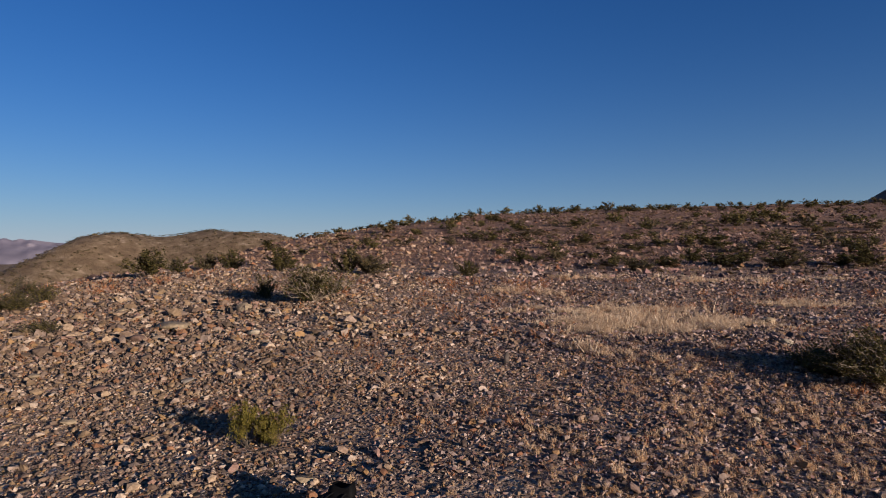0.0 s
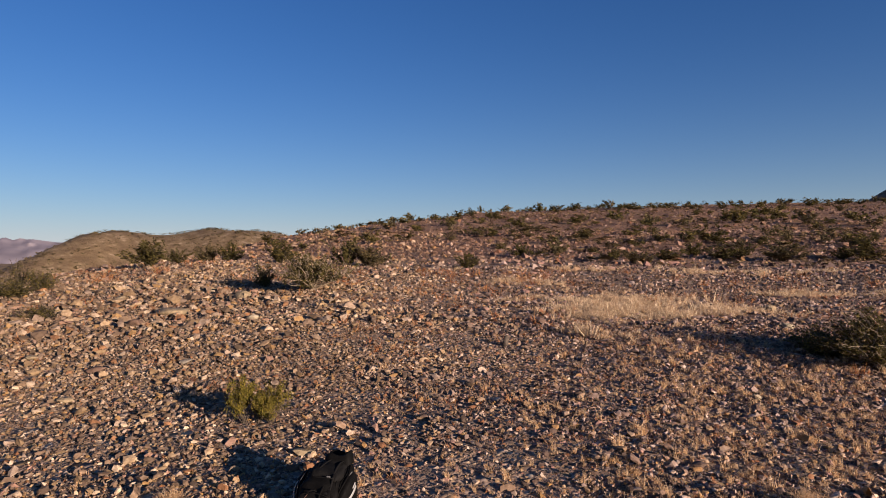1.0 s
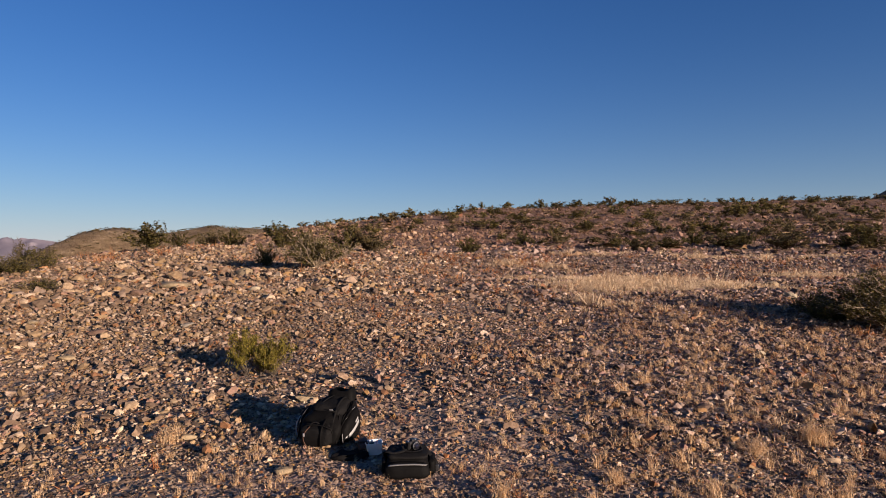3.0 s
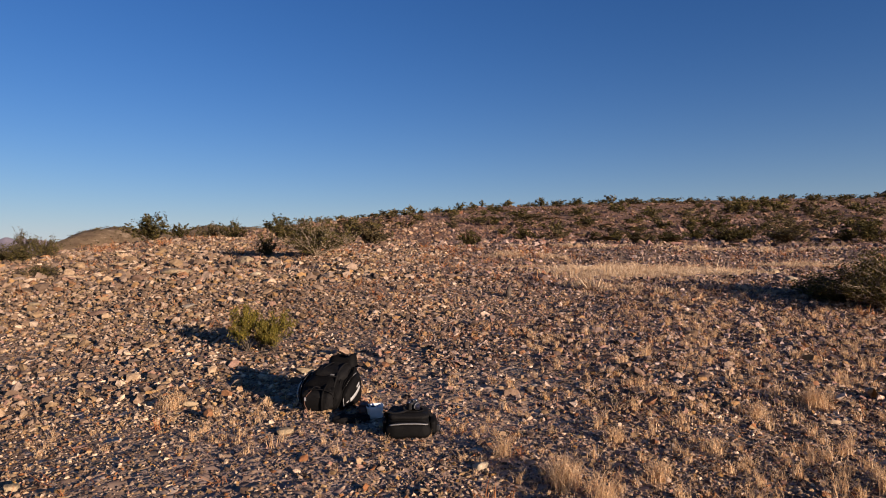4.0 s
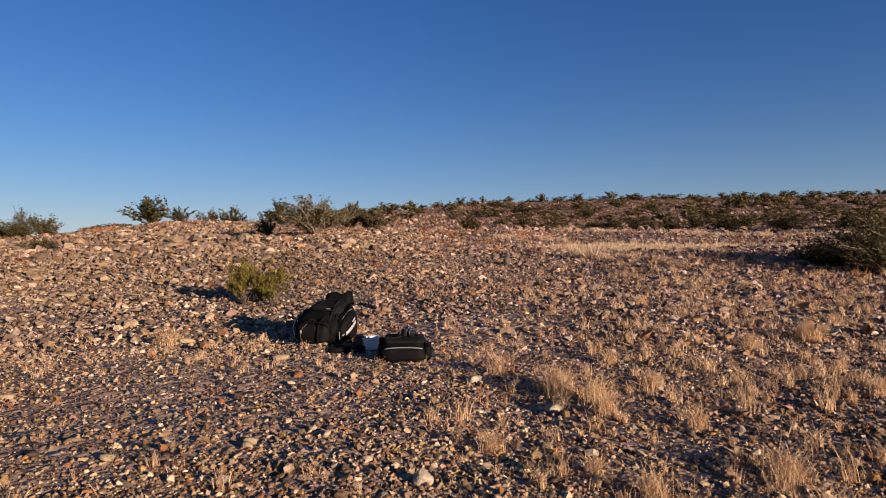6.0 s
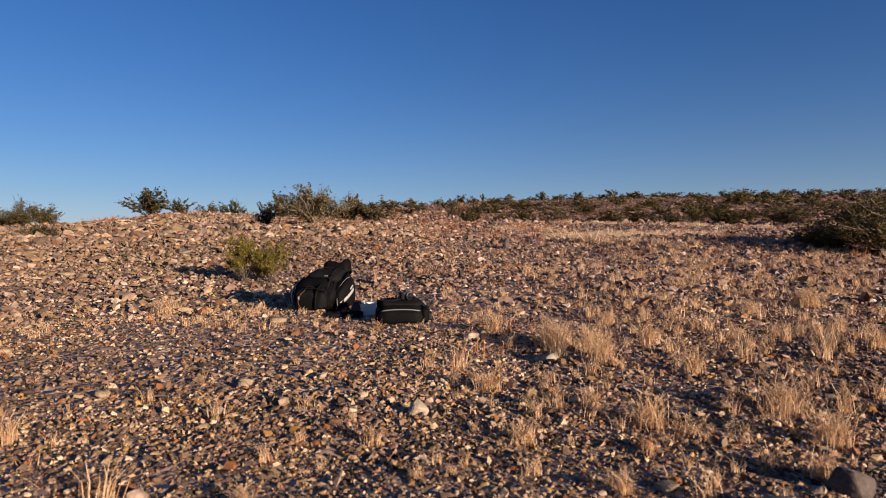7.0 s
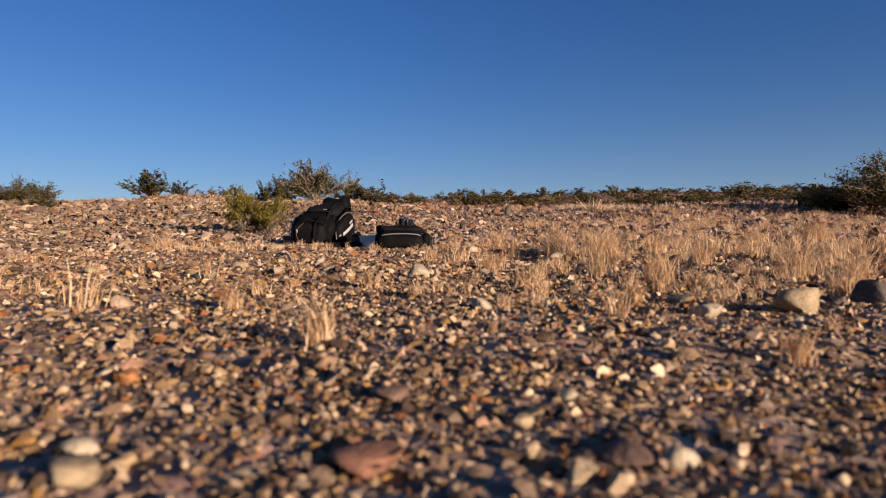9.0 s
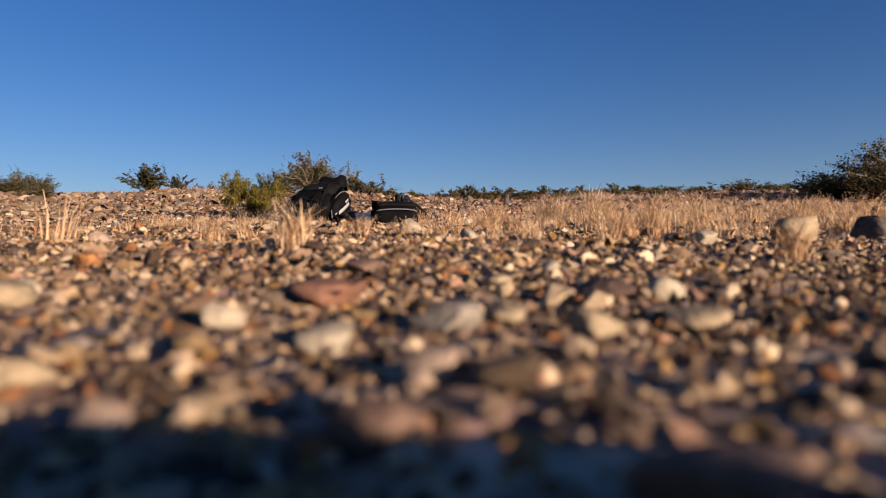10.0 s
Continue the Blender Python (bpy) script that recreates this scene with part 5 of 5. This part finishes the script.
ROCK_COLORS = {
    "tan": ((0.285, 0.218, 0.132), "angular tan rock bedded in gravel"), "dark": ((0.085, 0.068, 0.055), "dark varnished rock bedded in gravel"),
    "pale": ((0.350, 0.290, 0.200), "pale cream stone lying on gravel"), "grey": ((0.215, 0.185, 0.145), "grey angular stone lying on gravel"),
    "pink": ((0.335, 0.242, 0.170), "pinkish cream stone lying on gravel"), "ochre": ((0.326, 0.148, 0.052), "ochre orange stone lying on gravel"),
    "rust": ((0.222, 0.111, 0.067), "rust-brown stone lying on gravel"), "brown": ((0.141, 0.089, 0.063), "brown flat stone lying on gravel"),
}
ROCK_MATS = {k: rock_material(k + "_rock", c) for k, (c, _) in ROCK_COLORS.items()}
NEAR_ROCKS = [
    (0.802, 1.446, 0.110, 0.62, "tan"),
    (1.071, 1.599, 0.103, 0.7, "dark"),
    (-0.044, 2.224, 0.074, 0.9, "pale"),
    (-0.765, 2.245, 0.088, 0.5, "grey"),
    (-0.703, 1.566, 0.049, 0.6, "pink"),
    (0.127, 1.503, 0.047, 0.7, "pale"),
    (0.551, 3.035, 0.085, 0.6, "pale"),
    (0.590, 1.415, 0.063, 0.5, "pale"),
    (-0.764, 2.560, 0.058, 0.6, "tan"),
    (0.642, 1.915, 0.053, 0.7, "ochre"),
    (0.610, 1.621, 0.062, 0.4, "tan"),
    (0.982, 1.601, 0.044, 0.6, "pink"),
    (-0.017, 0.655, 0.068, 0.45, "rust"),
    (-0.286, 0.690, 0.037, 0.5, "pale"),
    (-0.257, 0.623, 0.048, 0.5, "tan"),
    (-0.349, 0.902, 0.033, 0.8, "ochre"),
    (0.129, 0.775, 0.025, 0.7, "tan"),
    (0.211, 0.671, 0.052, 0.35, "brown"),
    (0.251, 0.658, 0.035, 0.6, "pale"),
    (-0.013, 0.839, 0.039, 0.5, "brown"),
]
# added behind the drone, never in view, to cast shade on the nearest gravel
UNSEEN_SHADE_ROCKS = [
    (0.41, -0.17, 0.35, 0.51, "tan"),
    (0.21, -0.31, 0.28, 0.60, "brown"),
]
NEARER_ROCKS = [
    (0.189, 0.841, 0.026, 0.7, "pale"),
    (-0.300, 1.031, 0.033, 0.5, "brown"),
    (0.071, 0.415, 0.026, 0.7, "pink"),
    (0.057, 0.351, 0.031, 0.55, "brown"),
    (0.018, 0.476, 0.029, 0.6, "pale"),
    (-0.052, 0.518, 0.026, 0.6, "pale"),
    (0.081, 0.503, 0.041, 0.5, "grey"),
    (0.159, 0.504, 0.035, 0.6, "tan"),
    (-0.037, 0.367, 0.020, 0.6, "pink"),
    (0.113, 0.297, 0.010, 0.8, "pale"),
    (0.145, 0.298, 0.044, 0.4, "brown"),
    (0.239, 0.563, 0.041, 0.4, "tan"),
    (-0.102, 0.417, 0.036, 0.4, "tan"),
    (0.111, 0.530, 0.027, 0.5, "tan"),
    (-5.136, 11.858, 0.793, 0.22, "tan"),
    (-6.915, 13.573, 0.22, 0.4, "tan"),
    (-4.607, 8.403, 0.25, 0.3, "brown"),
    (-4.320, 13.587, 0.363, 0.5, "tan"),
]
FARTHER_ROCKS = [
    (-3.331, 11.106, 0.276, 0.5, "pale"),
    (-5.804, 8.979, 0.20, 0.4, "tan"),
    (-3.497, 8.609, 0.16, 0.45, "grey"),
    (-4.450, 7.458, 0.20, 0.4, "tan"),
    (-5.213, 10.710, 0.324, 0.5, "brown"),
    (-1.823, 12.247, 0.283, 0.7, "pink"),
    (-1.281, 5.804, 0.236, 0.25, "tan"),
    (-1.052, 4.177, 0.118, 0.35, "tan"),
    (0.193, 3.571, 0.094, 0.5, "pale"),
    (-2.060, 5.346, 0.085, 0.6, "tan"),
    (-1.983, 4.926, 0.113, 0.4, "tan"),
    (-1.051, 4.186, 0.104, 0.4, "tan"),
    (0.962, 9.648, 0.09, 2.2, "dark"),
    (5.497, 10.045, 0.22, 0.5, "pale"),
    (6.689, 12.935, 0.33, 0.5, "tan"),
    (3.497, 7.052, 0.12, 0.5, "pale"),
    (-0.771, 2.623, 0.065, 0.5, "tan"),
    (-1.270, 2.454, 0.065, 0.5, "tan"),
    (-2.316, 3.396, 0.078, 0.6, "tan"),
]
rng = np.random.default_rng(303)
for x, y, w, flat, tint in NEAR_ROCKS + NEARER_ROCKS + FARTHER_ROCKS + UNSEEN_SHADE_ROCKS:
    v, f = rock_template(rng, 3, 10)
    reach = np.linalg.norm(v, axis=1, keepdims=True)
    v = v * (0.72 + 0.28 * reach.mean() / reach)
    span = v.max(0) - v.min(0)
    v = v / span * (w, w * rng.uniform(0.7, 1.0), w * flat)
    turn = rng.uniform(-0.4, 0.4)
    stone = new("rock", mesh_of("rock", v, f, ROCK_MATS[tint], True))
    tagged(stone, ROCK_COLORS[tint][1], "rock", "rocks on the gravel")
    d = w * 0.3
    stone.matrix_world = Matrix.LocRotScale((x, y + d, ground_z(x, y + d) + w * flat * 0.32), Euler((rng.uniform(-0.12, 0.12), rng.uniform(-0.12, 0.12), turn)), None)


# ---- the stones that the drone comes down among, each one by itself ----
rng = np.random.default_rng(404)
STONES = []
for k in range(14):
    v, f = rock_template(rng, 2, 11)
    STONES.append(mesh_of("stone", v, f, STONE_ONE, False))
sx, sy = scatter(rng, 300, 0.22, 1.25, lambda x, y: np.full(len(x), 0.9), margin=0.25)
for x, y in zip(sx, sy):
    s = min(0.0125 * math.exp(rng.normal() * 0.45), 0.036)
    stone = under(new("stone", STONES[rng.integers(0, len(STONES))]), ground)
    stone.matrix_world = Matrix.LocRotScale((x, y, ground_z(x, y) + s * rng.uniform(0.12, 0.3)), Euler((rng.uniform(-0.6, 0.6), rng.uniform(-0.6, 0.6), rng.uniform(0, 6.28))), (s, s * rng.uniform(0.8, 1.1), s * rng.uniform(0.8, 1.1)))
